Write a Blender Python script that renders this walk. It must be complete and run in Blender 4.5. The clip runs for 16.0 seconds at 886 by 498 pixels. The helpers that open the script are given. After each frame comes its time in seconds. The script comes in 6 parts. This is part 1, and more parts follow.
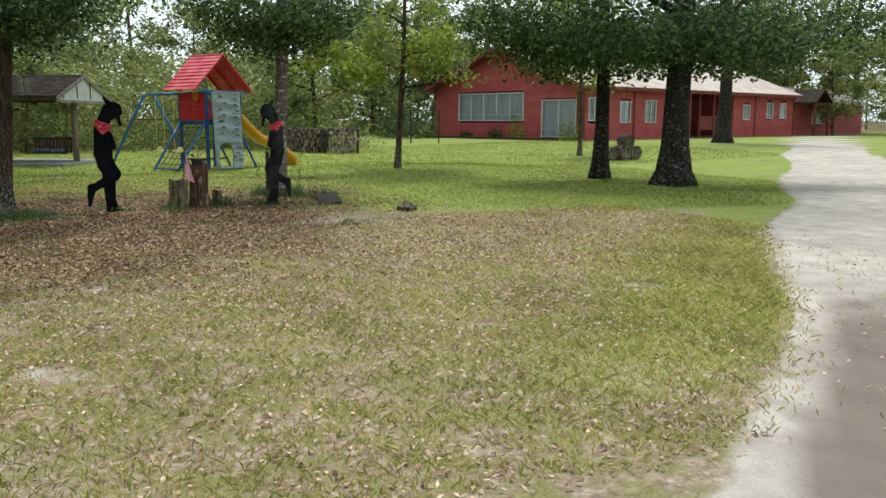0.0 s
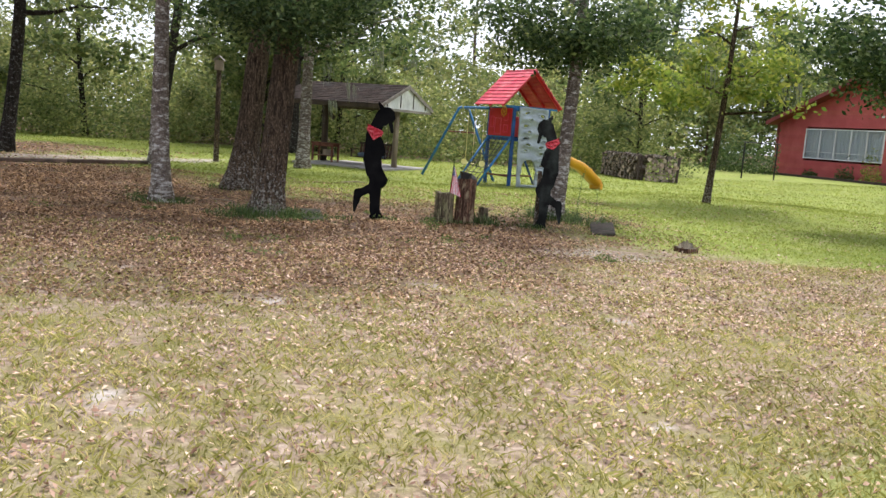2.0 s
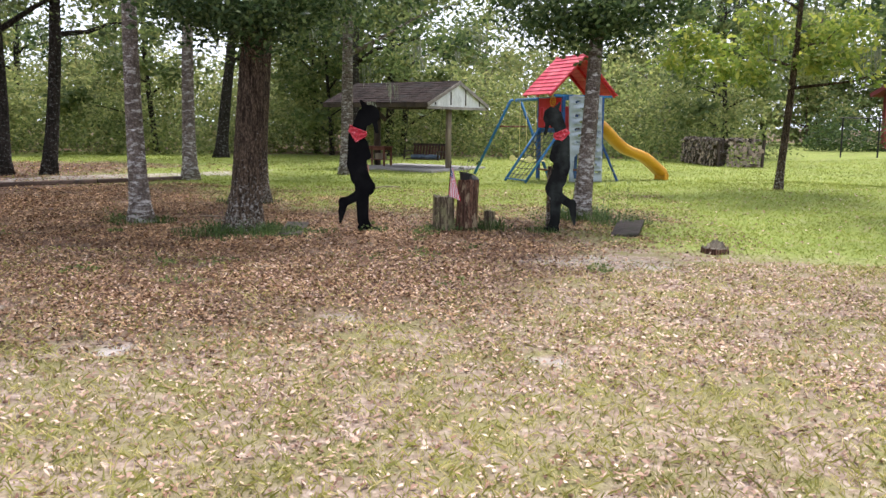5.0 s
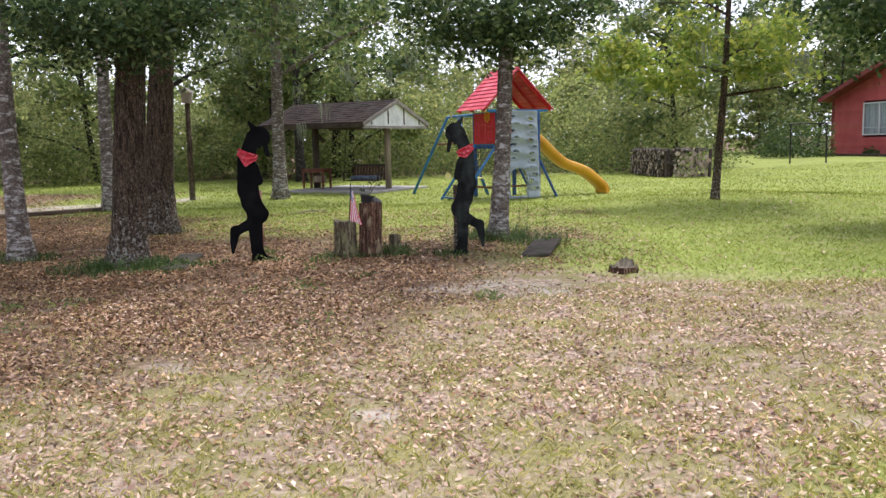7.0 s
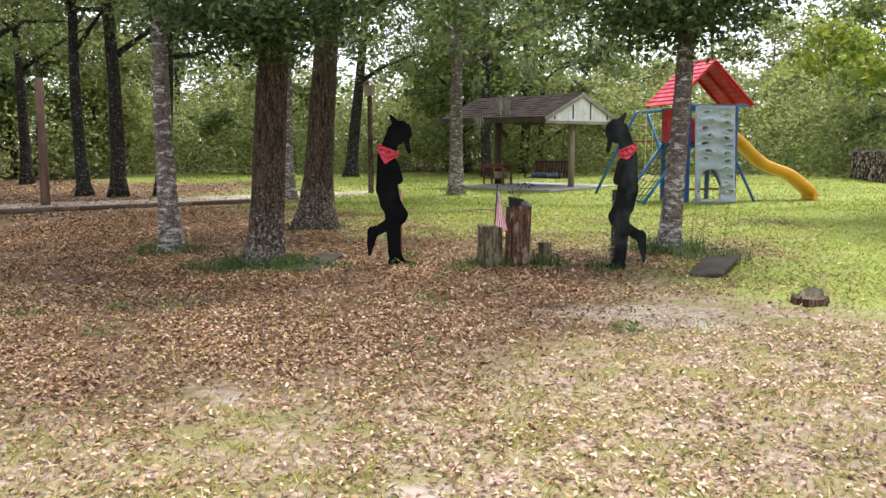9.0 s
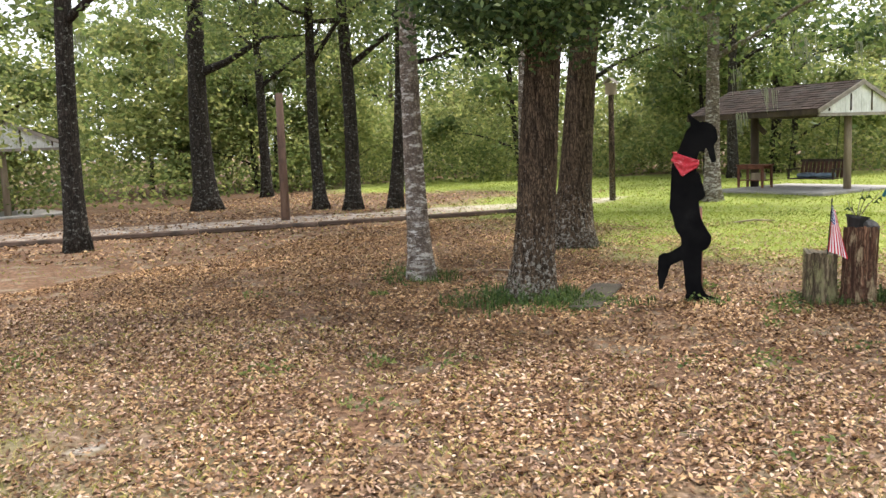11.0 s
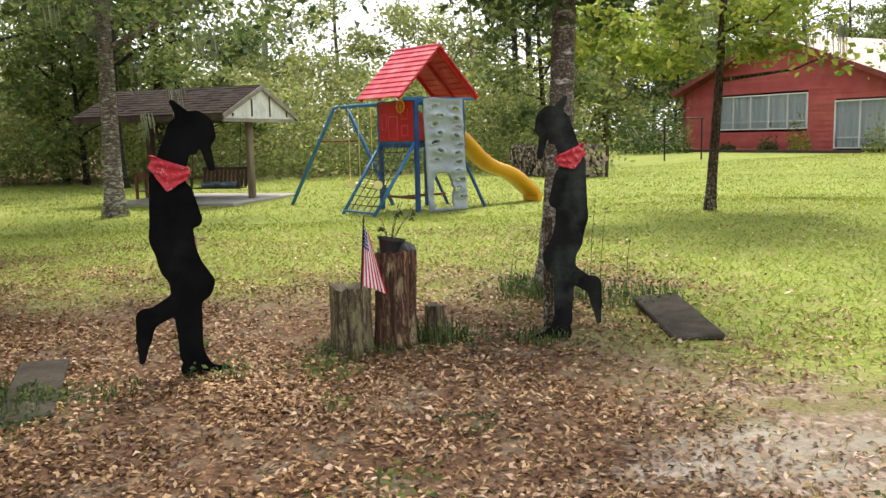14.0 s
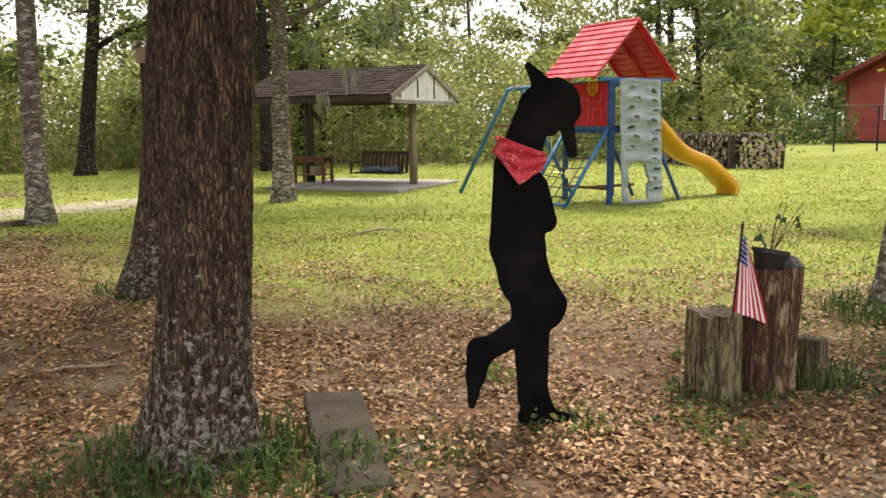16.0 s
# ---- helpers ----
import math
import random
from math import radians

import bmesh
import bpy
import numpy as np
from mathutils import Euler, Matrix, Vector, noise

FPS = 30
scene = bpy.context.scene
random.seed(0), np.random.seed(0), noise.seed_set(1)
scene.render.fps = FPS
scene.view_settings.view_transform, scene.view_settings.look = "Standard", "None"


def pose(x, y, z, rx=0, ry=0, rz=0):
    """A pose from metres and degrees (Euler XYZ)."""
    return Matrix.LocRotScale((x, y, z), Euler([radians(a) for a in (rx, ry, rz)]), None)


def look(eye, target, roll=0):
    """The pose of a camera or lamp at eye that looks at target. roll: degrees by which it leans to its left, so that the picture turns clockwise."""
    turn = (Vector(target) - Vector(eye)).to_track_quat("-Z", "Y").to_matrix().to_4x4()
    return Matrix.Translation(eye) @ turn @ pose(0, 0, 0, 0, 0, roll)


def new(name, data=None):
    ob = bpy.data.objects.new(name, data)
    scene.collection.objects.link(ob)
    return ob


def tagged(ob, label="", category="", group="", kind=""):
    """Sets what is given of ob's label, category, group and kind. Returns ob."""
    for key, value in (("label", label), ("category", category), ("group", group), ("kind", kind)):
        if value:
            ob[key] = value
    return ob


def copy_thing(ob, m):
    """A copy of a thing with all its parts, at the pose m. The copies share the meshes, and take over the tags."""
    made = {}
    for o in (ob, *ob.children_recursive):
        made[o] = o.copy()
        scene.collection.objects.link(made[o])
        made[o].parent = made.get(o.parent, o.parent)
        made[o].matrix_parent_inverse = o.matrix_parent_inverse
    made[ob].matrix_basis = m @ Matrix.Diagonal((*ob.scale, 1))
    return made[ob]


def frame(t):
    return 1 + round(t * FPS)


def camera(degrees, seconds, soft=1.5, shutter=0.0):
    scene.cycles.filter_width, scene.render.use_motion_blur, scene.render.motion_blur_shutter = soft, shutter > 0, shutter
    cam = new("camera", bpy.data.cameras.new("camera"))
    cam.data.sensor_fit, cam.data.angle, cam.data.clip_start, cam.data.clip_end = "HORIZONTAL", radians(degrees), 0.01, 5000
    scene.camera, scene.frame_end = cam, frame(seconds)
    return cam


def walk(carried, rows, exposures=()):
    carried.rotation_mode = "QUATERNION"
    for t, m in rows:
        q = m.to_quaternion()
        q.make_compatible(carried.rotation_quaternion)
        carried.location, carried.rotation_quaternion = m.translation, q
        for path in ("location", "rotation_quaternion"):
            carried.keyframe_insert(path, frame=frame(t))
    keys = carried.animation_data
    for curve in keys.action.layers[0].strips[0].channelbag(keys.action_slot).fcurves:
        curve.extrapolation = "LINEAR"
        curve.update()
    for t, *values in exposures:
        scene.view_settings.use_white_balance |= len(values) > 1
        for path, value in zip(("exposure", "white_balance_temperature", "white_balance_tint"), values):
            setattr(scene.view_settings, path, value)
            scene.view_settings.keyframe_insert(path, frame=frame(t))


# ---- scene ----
cam = camera(54.7, 16.0)
PATH = [
    (0, (-0.983, -2.244, 1.46), (-0.172, -0.441, 1.161), 0.2),
    (0.5, (-0.645, -1.925, 1.412), (-0.162, -0.006, 1.121), 1.6),
    (1, (-0.305, -1.685, 1.438), (0.043, 0.259, 1.127), 2.5),
    (1.5, (-0.035, -1.368, 1.422), (0.203, 0.595, 1.121), 3.3),
    (2, (0.309, -1.09, 1.427), (0.39, 0.89, 1.154), 4.2),
    (2.5, (0.637, -0.801, 1.429), (0.69, 1.18, 1.162), 3.3),
    (3, (0.955, -0.63, 1.453), (0.989, 1.353, 1.192), 1.9),
    (3.2, (1.084, -0.524, 1.46), (1.113, 1.459, 1.2), 1.5),
    (5.3, (1.951, 0.555, 1.461), (1.734, 2.522, 1.173), -0.0),
    (5.5, (2.04, 0.626, 1.45), (1.788, 2.59, 1.171), -0.5),
    (6, (2.272, 0.815, 1.468), (1.973, 2.778, 1.236), -0.6),
    (6.5, (2.444, 1.073, 1.461), (2.245, 3.051, 1.238), -1.1),
    (7, (2.686, 1.23, 1.451), (2.585, 3.213, 1.206), -1.3),
    (7.5, (2.943, 1.401, 1.462), (2.87, 3.383, 1.203), -0.2),
    (8, (3.153, 1.72, 1.458), (3.143, 3.701, 1.183), 0.8),
    (8.5, (3.268, 1.987, 1.479), (3.047, 3.96, 1.244), 0.9),
    (9, (3.15, 2.417, 1.485), (2.595, 4.321, 1.233), -0.3),
    (9.2, (3.038, 2.627, 1.493), (2.395, 4.5, 1.213), -1.3),
    (9.5, (2.883, 2.785, 1.516), (2.069, 4.59, 1.236), -3.7),
    (9.7, (2.784, 2.896, 1.531), (1.858, 4.652, 1.289), -5.2),
    (11.8, (1.33, 4.372, 1.588), (0.322, 6.086, 1.372), -1.8),
    (12, (1.26, 4.519, 1.586), (0.317, 6.272, 1.392), -0.7),
    (12.5, (1.058, 4.828, 1.601), (0.364, 6.696, 1.429), 0.6),
    (13, (0.842, 5.365, 1.592), (0.587, 7.342, 1.432), 0.7),
    (13.5, (0.64, 5.829, 1.566), (0.7, 7.822, 1.41), -0.2),
    (14, (0.389, 6.328, 1.527), (0.749, 8.277, 1.262), -1.4),
    (14.5, (0.084, 6.699, 1.505), (0.49, 8.634, 1.203), -1.4),
    (15, (-0.293, 7.115, 1.507), (-0.072, 9.075, 1.178), -1.1),
    (15.5, (-0.646, 7.532, 1.477), (-0.554, 9.505, 1.165), -0.6),
    (16, (-0.934, 7.906, 1.508), (-0.814, 9.881, 1.216), -0.7),
]
walk(cam, [(t, look(e, g, r)) for t, e, g, r in PATH],
     [(0.0, -0.1, 6000, 2), (0.6, 0.36, 6000, 5), (1.5, 0.42, 6050, 14), (3.0, 0.46, 6000, 16), (6.0, 0.54, 5850, 19), (7.5, 0.36, 5900, 19), (8.4, 0.40, 5900, 19), (9.1, 0.70, 6150, 13), (9.7, 0.92, 6200, 11), (12.0, 0.92, 6550, 12), (12.6, 0.72, 6600, 11), (13.0, 0.64, 6600, 11), (14.0, 0.58, 6600, 11), (14.6, 0.70, 6650, 12), (16.0, 0.66, 7050, 14)])


# ---- light ----
SUN_ELEV, SUN_AZ = radians(62), radians(22)
world = bpy.data.worlds.new("sky")
world.use_nodes = True
scene.world = world
wn = world.node_tree.nodes
sky = wn.new("ShaderNodeTexSky")
sky.sky_type, sky.sun_disc = "NISHITA", False
sky.sun_elevation, sky.sun_rotation = SUN_ELEV, SUN_AZ
sky.air_density, sky.dust_density, sky.ozone_density = 1.0, 6.0, 1.0
haze = wn.new("ShaderNodeMix")
haze.data_type = "RGBA"
haze.inputs[0].default_value = 0.72
haze.inputs[7].default_value = (9.5, 9.8, 10.2, 1)
world.node_tree.links.new(sky.outputs[0], haze.inputs[6])
world.node_tree.links.new(haze.outputs[2], wn["Background"].inputs[0])
wn["Background"].inputs[1].default_value = 0.15
sun_data = bpy.data.lights.new("sun", "SUN")
sun_data.energy, sun_data.angle, sun_data.color = 3.6, radians(11), (1.0, 0.95, 0.86)
sun = new("sun", sun_data)
sun.matrix_world = look(Vector((math.sin(SUN_AZ) * math.cos(SUN_ELEV), math.cos(SUN_AZ) * math.cos(SUN_ELEV), math.sin(SUN_ELEV))) * 60, (0, 0, 0))


# ---- materials ----
def socket_mix(nt, fac, a, b, mode="MIX"):
    m = nt.nodes.new("ShaderNodeMix")
    m.data_type, m.blend_type = "RGBA", mode
    for i, v in ((0, fac), (6, a), (7, b)):
        if isinstance(v, (tuple, list)):
            m.inputs[i].default_value = (*v[:3], 1)
        elif isinstance(v, (int, float)):
            m.inputs[i].default_value = v
        else:
            nt.links.new(v, m.inputs[i])
    return m.outputs[2]


def noise_node(nt, scale, detail=4, coords=None, stretch=(1, 1, 1), rough=0.55):
    n = nt.nodes.new("ShaderNodeTexNoise")
    n.inputs["Scale"].default_value, n.inputs["Detail"].default_value, n.inputs["Roughness"].default_value = scale, detail, rough
    mp = nt.nodes.new("ShaderNodeMapping")
    mp.inputs["Scale"].default_value = stretch
    if coords is None:
        coords = nt.nodes.new("ShaderNodeTexCoord").outputs["Object"]
    nt.links.new(coords, mp.inputs[0])
    nt.links.new(mp.outputs[0], n.inputs["Vector"])
    return n.outputs["Fac"]


def ramp(nt, fac, *stops):
    r = nt.nodes.new("ShaderNodeValToRGB")
    e = r.color_ramp.elements
    while len(e) < len(stops):
        e.new(0.5)
    for el, (p, c) in zip(e, stops):
        el.position = p
        el.color = (*c, 1) if isinstance(c, (tuple, list)) else (c, c, c, 1)
    nt.links.new(fac, r.inputs[0])
    return r.outputs[0]


def material(name, a, b, scale=6.0, fine=60.0, rough=0.7, metal=0.0, bump=0.25, stretch=(1, 1, 1), stain=None, stain_scale=1.2,
             stain_amount=(0.52, 0.68), island=0.0, each=0.0, gloss=0.4, bump_dist=0.01, translucent=0.0):
    """Two tones by coarse noise, fine grain, stains, and small changes from piece to piece."""
    m = bpy.data.materials.new(name)
    m.use_nodes = True
    nt = m.node_tree
    bsdf = nt.nodes["Principled BSDF"]
    coarse = noise_node(nt, scale, 5, None, stretch)
    grain = noise_node(nt, fine, 3, None, stretch)
    col = socket_mix(nt, ramp(nt, coarse, (0.36, 0), (0.64, 1)), a, b)
    col = socket_mix(nt, 0.55, col, ramp(nt, grain, (0.25, 0.45), (0.75, 1.0)), "MULTIPLY")
    if stain is not None:
        s = noise_node(nt, stain_scale, 6, None, (1, 1, 1), 0.65)
        col = socket_mix(nt, ramp(nt, s, (stain_amount[0], 0), (stain_amount[1], 1)), col, stain)
    if island or each:
        src = nt.nodes.new("ShaderNodeNewGeometry").outputs["Random Per Island"] if island else nt.nodes.new("ShaderNodeObjectInfo").outputs["Random"]
        k = island or each
        hsv = nt.nodes.new("ShaderNodeHueSaturation")
        mr = nt.nodes.new("ShaderNodeMapRange")
        mr.inputs[3].default_value, mr.inputs[4].default_value = 1 - k, 1 + k
        nt.links.new(src, mr.inputs[0])
        nt.links.new(mr.outputs[0], hsv.inputs["Value"])
        mh = nt.nodes.new("ShaderNodeMapRange")
        mh.inputs[3].default_value, mh.inputs[4].default_value = 0.5 + 0.05 * k, 0.5 - 0.07 * k
        mul = nt.nodes.new("ShaderNodeMath")
        mul.operation = "MULTIPLY"
        mul.inputs[1].default_value = 7.31
        fr = nt.nodes.new("ShaderNodeMath")
        fr.operation = "FRACT"
        nt.links.new(src, mul.inputs[0])
        nt.links.new(mul.outputs[0], fr.inputs[0])
        nt.links.new(fr.outputs[0], mh.inputs[0])
        nt.links.new(mh.outputs[0], hsv.inputs["Hue"])
        nt.links.new(col, hsv.inputs["Color"])
        col = hsv.outputs[0]
    nt.links.new(col, bsdf.inputs["Base Color"])
    nt.links.new(ramp(nt, grain, (0.2, max(0, rough - 0.1)), (0.8, min(1, rough + 0.1))), bsdf.inputs["Roughness"])
    bsdf.inputs["Metallic"].default_value = metal
    bsdf.inputs["Specular IOR Level"].default_value = gloss
    if bump:
        bp = nt.nodes.new("ShaderNodeBump")
        bp.inputs["Strength"].default_value, bp.inputs["Distance"].default_value = bump, bump_dist
        both = nt.nodes.new("ShaderNodeMath")
        both.operation = "ADD"
        nt.links.new(coarse, both.inputs[0])
        nt.links.new(grain, both.inputs[1])
        nt.links.new(both.outputs[0], bp.inputs["Height"])
        nt.links.new(bp.outputs[0], bsdf.inputs["Normal"])
    if translucent:
        tr = nt.nodes.new("ShaderNodeBsdfTranslucent")
        nt.links.new(col, tr.inputs[0])
        mx = nt.nodes.new("ShaderNodeMixShader")
        mx.inputs[0].default_value = translucent
        nt.links.new(bsdf.outputs[0], mx.inputs[1])
        nt.links.new(tr.outputs[0], mx.inputs[2])
        nt.links.new(mx.outputs[0], nt.nodes["Material Output"].inputs[0])
    return m


def leaf_material(name, a, b, c, thin=0.48, patch=0.55, depth=0.9, gloss=0.25):
    """Leaves: three tones spread leaf by leaf, thin enough to let light through."""
    m = bpy.data.materials.new(name)
    m.use_nodes = True
    nt = m.node_tree
    bsdf = nt.nodes["Principled BSDF"]
    rnd = nt.nodes.new("ShaderNodeNewGeometry").outputs["Random Per Island"]
    col = ramp(nt, rnd, (0.0, a), (0.55, b), (1.0, c))
    big = noise_node(nt, patch, 3)
    col = socket_mix(nt, depth, col, ramp(nt, big, (0.3, 0.55), (0.7, 1.25)), "MULTIPLY")
    nt.links.new(col, bsdf.inputs["Base Color"])
    bsdf.inputs["Roughness"].default_value = 0.5
    bsdf.inputs["Specular IOR Level"].default_value = gloss
    tr = nt.nodes.new("ShaderNodeBsdfTranslucent")
    nt.links.new(col, tr.inputs[0])
    mx = nt.nodes.new("ShaderNodeMixShader")
    mx.inputs[0].default_value = thin
    nt.links.new(bsdf.outputs[0], mx.inputs[1])
    nt.links.new(tr.outputs[0], mx.inputs[2])
    nt.links.new(mx.outputs[0], nt.nodes["Material Output"].inputs[0])
    return m


def bark_material(name, crack, body, ridge, lichen, scale, squash, base_lichen, spread, patch=11, start=0.57):
    """Bark: plates parted by dark cracks, fine grain, and lichen blotches, more of them near the foot."""
    m = bpy.data.materials.new(name)
    m.use_nodes = True
    nt = m.node_tree
    bsdf = nt.nodes["Principled BSDF"]
    tc = nt.nodes.new("ShaderNodeTexCoord").outputs["Object"]
    wob = noise_node(nt, 5, 3, tc)
    mp = nt.nodes.new("ShaderNodeMapping")
    mp.inputs["Scale"].default_value = (1, 1, squash)
    nt.links.new(tc, mp.inputs[0])
    off = nt.nodes.new("ShaderNodeVectorMath")
    off.operation = "MULTIPLY_ADD"
    off.inputs[1].default_value = (0.05, 0.05, 0.05)
    nt.links.new(noise_color(nt, 9, tc), off.inputs[0])
    nt.links.new(mp.outputs[0], off.inputs[2])
    vo = nt.nodes.new("ShaderNodeTexVoronoi")
    vo.feature = "DISTANCE_TO_EDGE"
    vo.inputs["Scale"].default_value = scale
    nt.links.new(off.outputs[0], vo.inputs["Vector"])
    streak = noise_node(nt, scale * 0.55, 5, tc, (1, 1, squash * 0.55), 0.7)
    lift = nt.nodes.new("ShaderNodeMath")
    lift.operation = "MULTIPLY"
    nt.links.new(ramp(nt, vo.outputs["Distance"], (0.0, 0.18), (0.24, 1.0)), lift.inputs[0])
    nt.links.new(ramp(nt, streak, (0.36, 0.1), (0.56, 1.0)), lift.inputs[1])
    plate = lift.outputs[0]
    grain = noise_node(nt, 60, 4, tc, (1, 1, 0.3))
    col = socket_mix(nt, plate, crack, socket_mix(nt, ramp(nt, grain, (0.3, 0), (0.7, 1)), body, ridge))
    col = socket_mix(nt, 0.7, col, ramp(nt, wob, (0.3, 0.65), (0.7, 1.2)), "MULTIPLY")
    sp = nt.nodes.new("ShaderNodeSeparateXYZ")
    nt.links.new(tc, sp.inputs[0])
    hgt = nt.nodes.new("ShaderNodeMapRange")
    hgt.inputs[1].default_value, hgt.inputs[2].default_value, hgt.inputs[3].default_value, hgt.inputs[4].default_value = 0.15, 1.5, base_lichen, 0.0
    nt.links.new(sp.outputs["Z"], hgt.inputs[0])
    ln = noise_node(nt, patch, 6, tc, (1, 1, spread), 0.7)
    ad = nt.nodes.new("ShaderNodeMath")
    ad.operation = "ADD"
    nt.links.new(ln, ad.inputs[0])
    nt.links.new(hgt.outputs[0], ad.inputs[1])
    lm = ramp(nt, ad.outputs[0], (start, 0), (start + 0.09, 0.85))
    col = socket_mix(nt, lm, col, lichen)
    nt.links.new(col, bsdf.inputs["Base Color"])
    bsdf.inputs["Roughness"].default_value = 0.95
    bsdf.inputs["Specular IOR Level"].default_value = 0.15
    hs = nt.nodes.new("ShaderNodeMath")
    hs.operation = "MULTIPLY_ADD"
    hs.inputs[1].default_value = 0.35
    nt.links.new(grain, hs.inputs[0])
    nt.links.new(plate, hs.inputs[2])
    bp = nt.nodes.new("ShaderNodeBump")
    bp.inputs["Strength"].default_value, bp.inputs["Distance"].default_value = 1.0, 0.03
    nt.links.new(hs.outputs[0], bp.inputs["Height"])
    nt.links.new(bp.outputs[0], bsdf.inputs["Normal"])
    return m


def noise_color(nt, scale, coords):
    n = nt.nodes.new("ShaderNodeTexNoise")
    n.inputs["Scale"].default_value, n.inputs["Detail"].default_value = scale, 3
    nt.links.new(coords, n.inputs["Vector"])
    return n.outputs["Color"]


BARK = bark_material("bark_brown", (0.010, 0.007, 0.005), (0.115, 0.074, 0.047), (0.34, 0.245, 0.16), (0.46, 0.43, 0.37), 58, 0.2, 0.16, 1.0, 26, 0.65)
LANE_WOOD = material("dark_lane_timber", (0.075, 0.052, 0.04), (0.17, 0.12, 0.092), 5, 40, 0.95, 0, 0.5, (0.3, 1, 1), (0.05, 0.042, 0.034), 2, (0.52, 0.7), gloss=0.15)
FIELD_STONE = material("grey_field_stone", (0.05, 0.048, 0.044), (0.12, 0.113, 0.105), 9, 60, 0.95, 0, 0.6)
BARK_PALE = bark_material("bark_lichen", (0.085, 0.064, 0.05), (0.265, 0.21, 0.168), (0.41, 0.35, 0.29), (0.66, 0.63, 0.575), 26, 1.1, 0.05, 2.6, 7, 0.53)
BARK_DARK = bark_material("bark_dark", (0.012, 0.010, 0.008), (0.04, 0.032, 0.026), (0.085, 0.07, 0.056), (0.24, 0.24, 0.21), 30, 0.3, 0.03, 1.5)
LEAF_OAK = leaf_material("leaf_oak", (0.024, 0.050, 0.016), (0.066, 0.112, 0.034), (0.20, 0.26, 0.085))
LEAF_YELLOW = leaf_material("leaf_young", (0.13, 0.20, 0.03), (0.28, 0.36, 0.055), (0.50, 0.49, 0.09))
LEAF_MID = leaf_material("leaf_woods", (0.09, 0.135, 0.042), (0.165, 0.215, 0.065), (0.31, 0.335, 0.11), 0.6, 0.3, 0.9)
LEAF_LIGHT = leaf_material("leaf_bright_woods", (0.145, 0.19, 0.06), (0.255, 0.30, 0.09), (0.45, 0.44, 0.155), 0.6, 0.22, 0.9)
LEAF_SHRUB = leaf_material("leaf_shrub", (0.035, 0.07, 0.02), (0.075, 0.12, 0.032), (0.14, 0.19, 0.06))
MOSS = leaf_material("hanging_moss", (0.16, 0.18, 0.12), (0.24, 0.26, 0.18), (0.33, 0.34, 0.25))
GRASS = leaf_material("grass_blades", (0.18, 0.185, 0.035), (0.41, 0.385, 0.10), (0.68, 0.57, 0.27), 0.35, 0.9, 0.7, 0.2)
LITTER = leaf_material("fallen_leaf", (0.055, 0.025, 0.013), (0.235, 0.124, 0.055), (0.55, 0.365, 0.19), 0.12, 0.8, 0.8, 0.2)
DRY_LEAF = leaf_material("pale_dry_leaf", (0.15, 0.07, 0.04), (0.40, 0.245, 0.16), (0.70, 0.53, 0.39), 0.1, 0.8, 0.65, 0.2)
LAWN = leaf_material("lawn_blades", (0.16, 0.21, 0.03), (0.245, 0.295, 0.046), (0.385, 0.39, 0.10), 0.55, 0.4, 0.85, 0.15)
BLACK_PAINT = material("black_paint", (0.004, 0.004, 0.0045), (0.009, 0.009, 0.009), 5, 80, 0.8, 0, 0.15, (1, 1, 1), (0.016, 0.016, 0.015), 2.5, (0.58, 0.8), gloss=0.03)
WORN_BLACK = material("weathered_black_paint", (0.006, 0.006, 0.006), (0.016, 0.0165, 0.0155), 4, 70, 0.85, 0, 0.2, (1, 1, 0.4), (0.05, 0.058, 0.05), 2.0, (0.48, 0.72), gloss=0.04)
BANDANA = material("red_bandana_cloth", (0.48, 0.03, 0.045), (0.60, 0.075, 0.09), 14, 90, 0.85, 0, 0.15, (1, 1, 1), (0.74, 0.42, 0.43), 52, (0.59, 0.66), gloss=0.1)
STUMP_WOOD = bark_material("weathered_stump_wood", (0.035, 0.026, 0.016), (0.19, 0.145, 0.085), (0.43, 0.345, 0.22), (0.24, 0.225, 0.11), 30, 0.045, 0.08, 0.5)
STUMP_RED = bark_material("red_heart_stump_wood", (0.035, 0.018, 0.013), (0.17, 0.075, 0.045), (0.31, 0.19, 0.115), (0.38, 0.30, 0.18), 30, 0.045, 0.03, 0.3)
STUMP_TOP = material("cut_wood_end", (0.10, 0.085, 0.06), (0.22, 0.18, 0.12), 12, 60, 0.95, 0, 0.8)
POST_WOOD = material("post_wood", (0.20, 0.155, 0.11), (0.36, 0.29, 0.21), 6, 40, 0.85, 0, 0.5, (1, 1, 0.12), (0.12, 0.09, 0.07), 2.5, (0.55, 0.7))
DARK_WOOD = material("dark_stained_wood", (0.035, 0.024, 0.018), (0.08, 0.055, 0.04), 6, 50, 0.8, 0, 0.4, (1, 1, 0.2))
RED_WOOD = material("brown_red_wood", (0.12, 0.04, 0.025), (0.22, 0.085, 0.05), 6, 50, 0.75, 0, 0.35, (1, 1, 1), each=0.12)
TIMBER = material("grey_landscape_timber", (0.20, 0.175, 0.15), (0.34, 0.30, 0.26), 5, 40, 0.9, 0, 0.5, (0.3, 1, 1), (0.10, 0.085, 0.07), 2, (0.52, 0.7))
SHINGLE = material("old_brown_shingles", (0.020, 0.014, 0.011), (0.052, 0.037, 0.029), 3.5, 30, 0.95, 0, 0.6, (1, 1, 1), (0.035, 0.032, 0.028), 1.6, (0.5, 0.7), island=0.22, gloss=0.1)
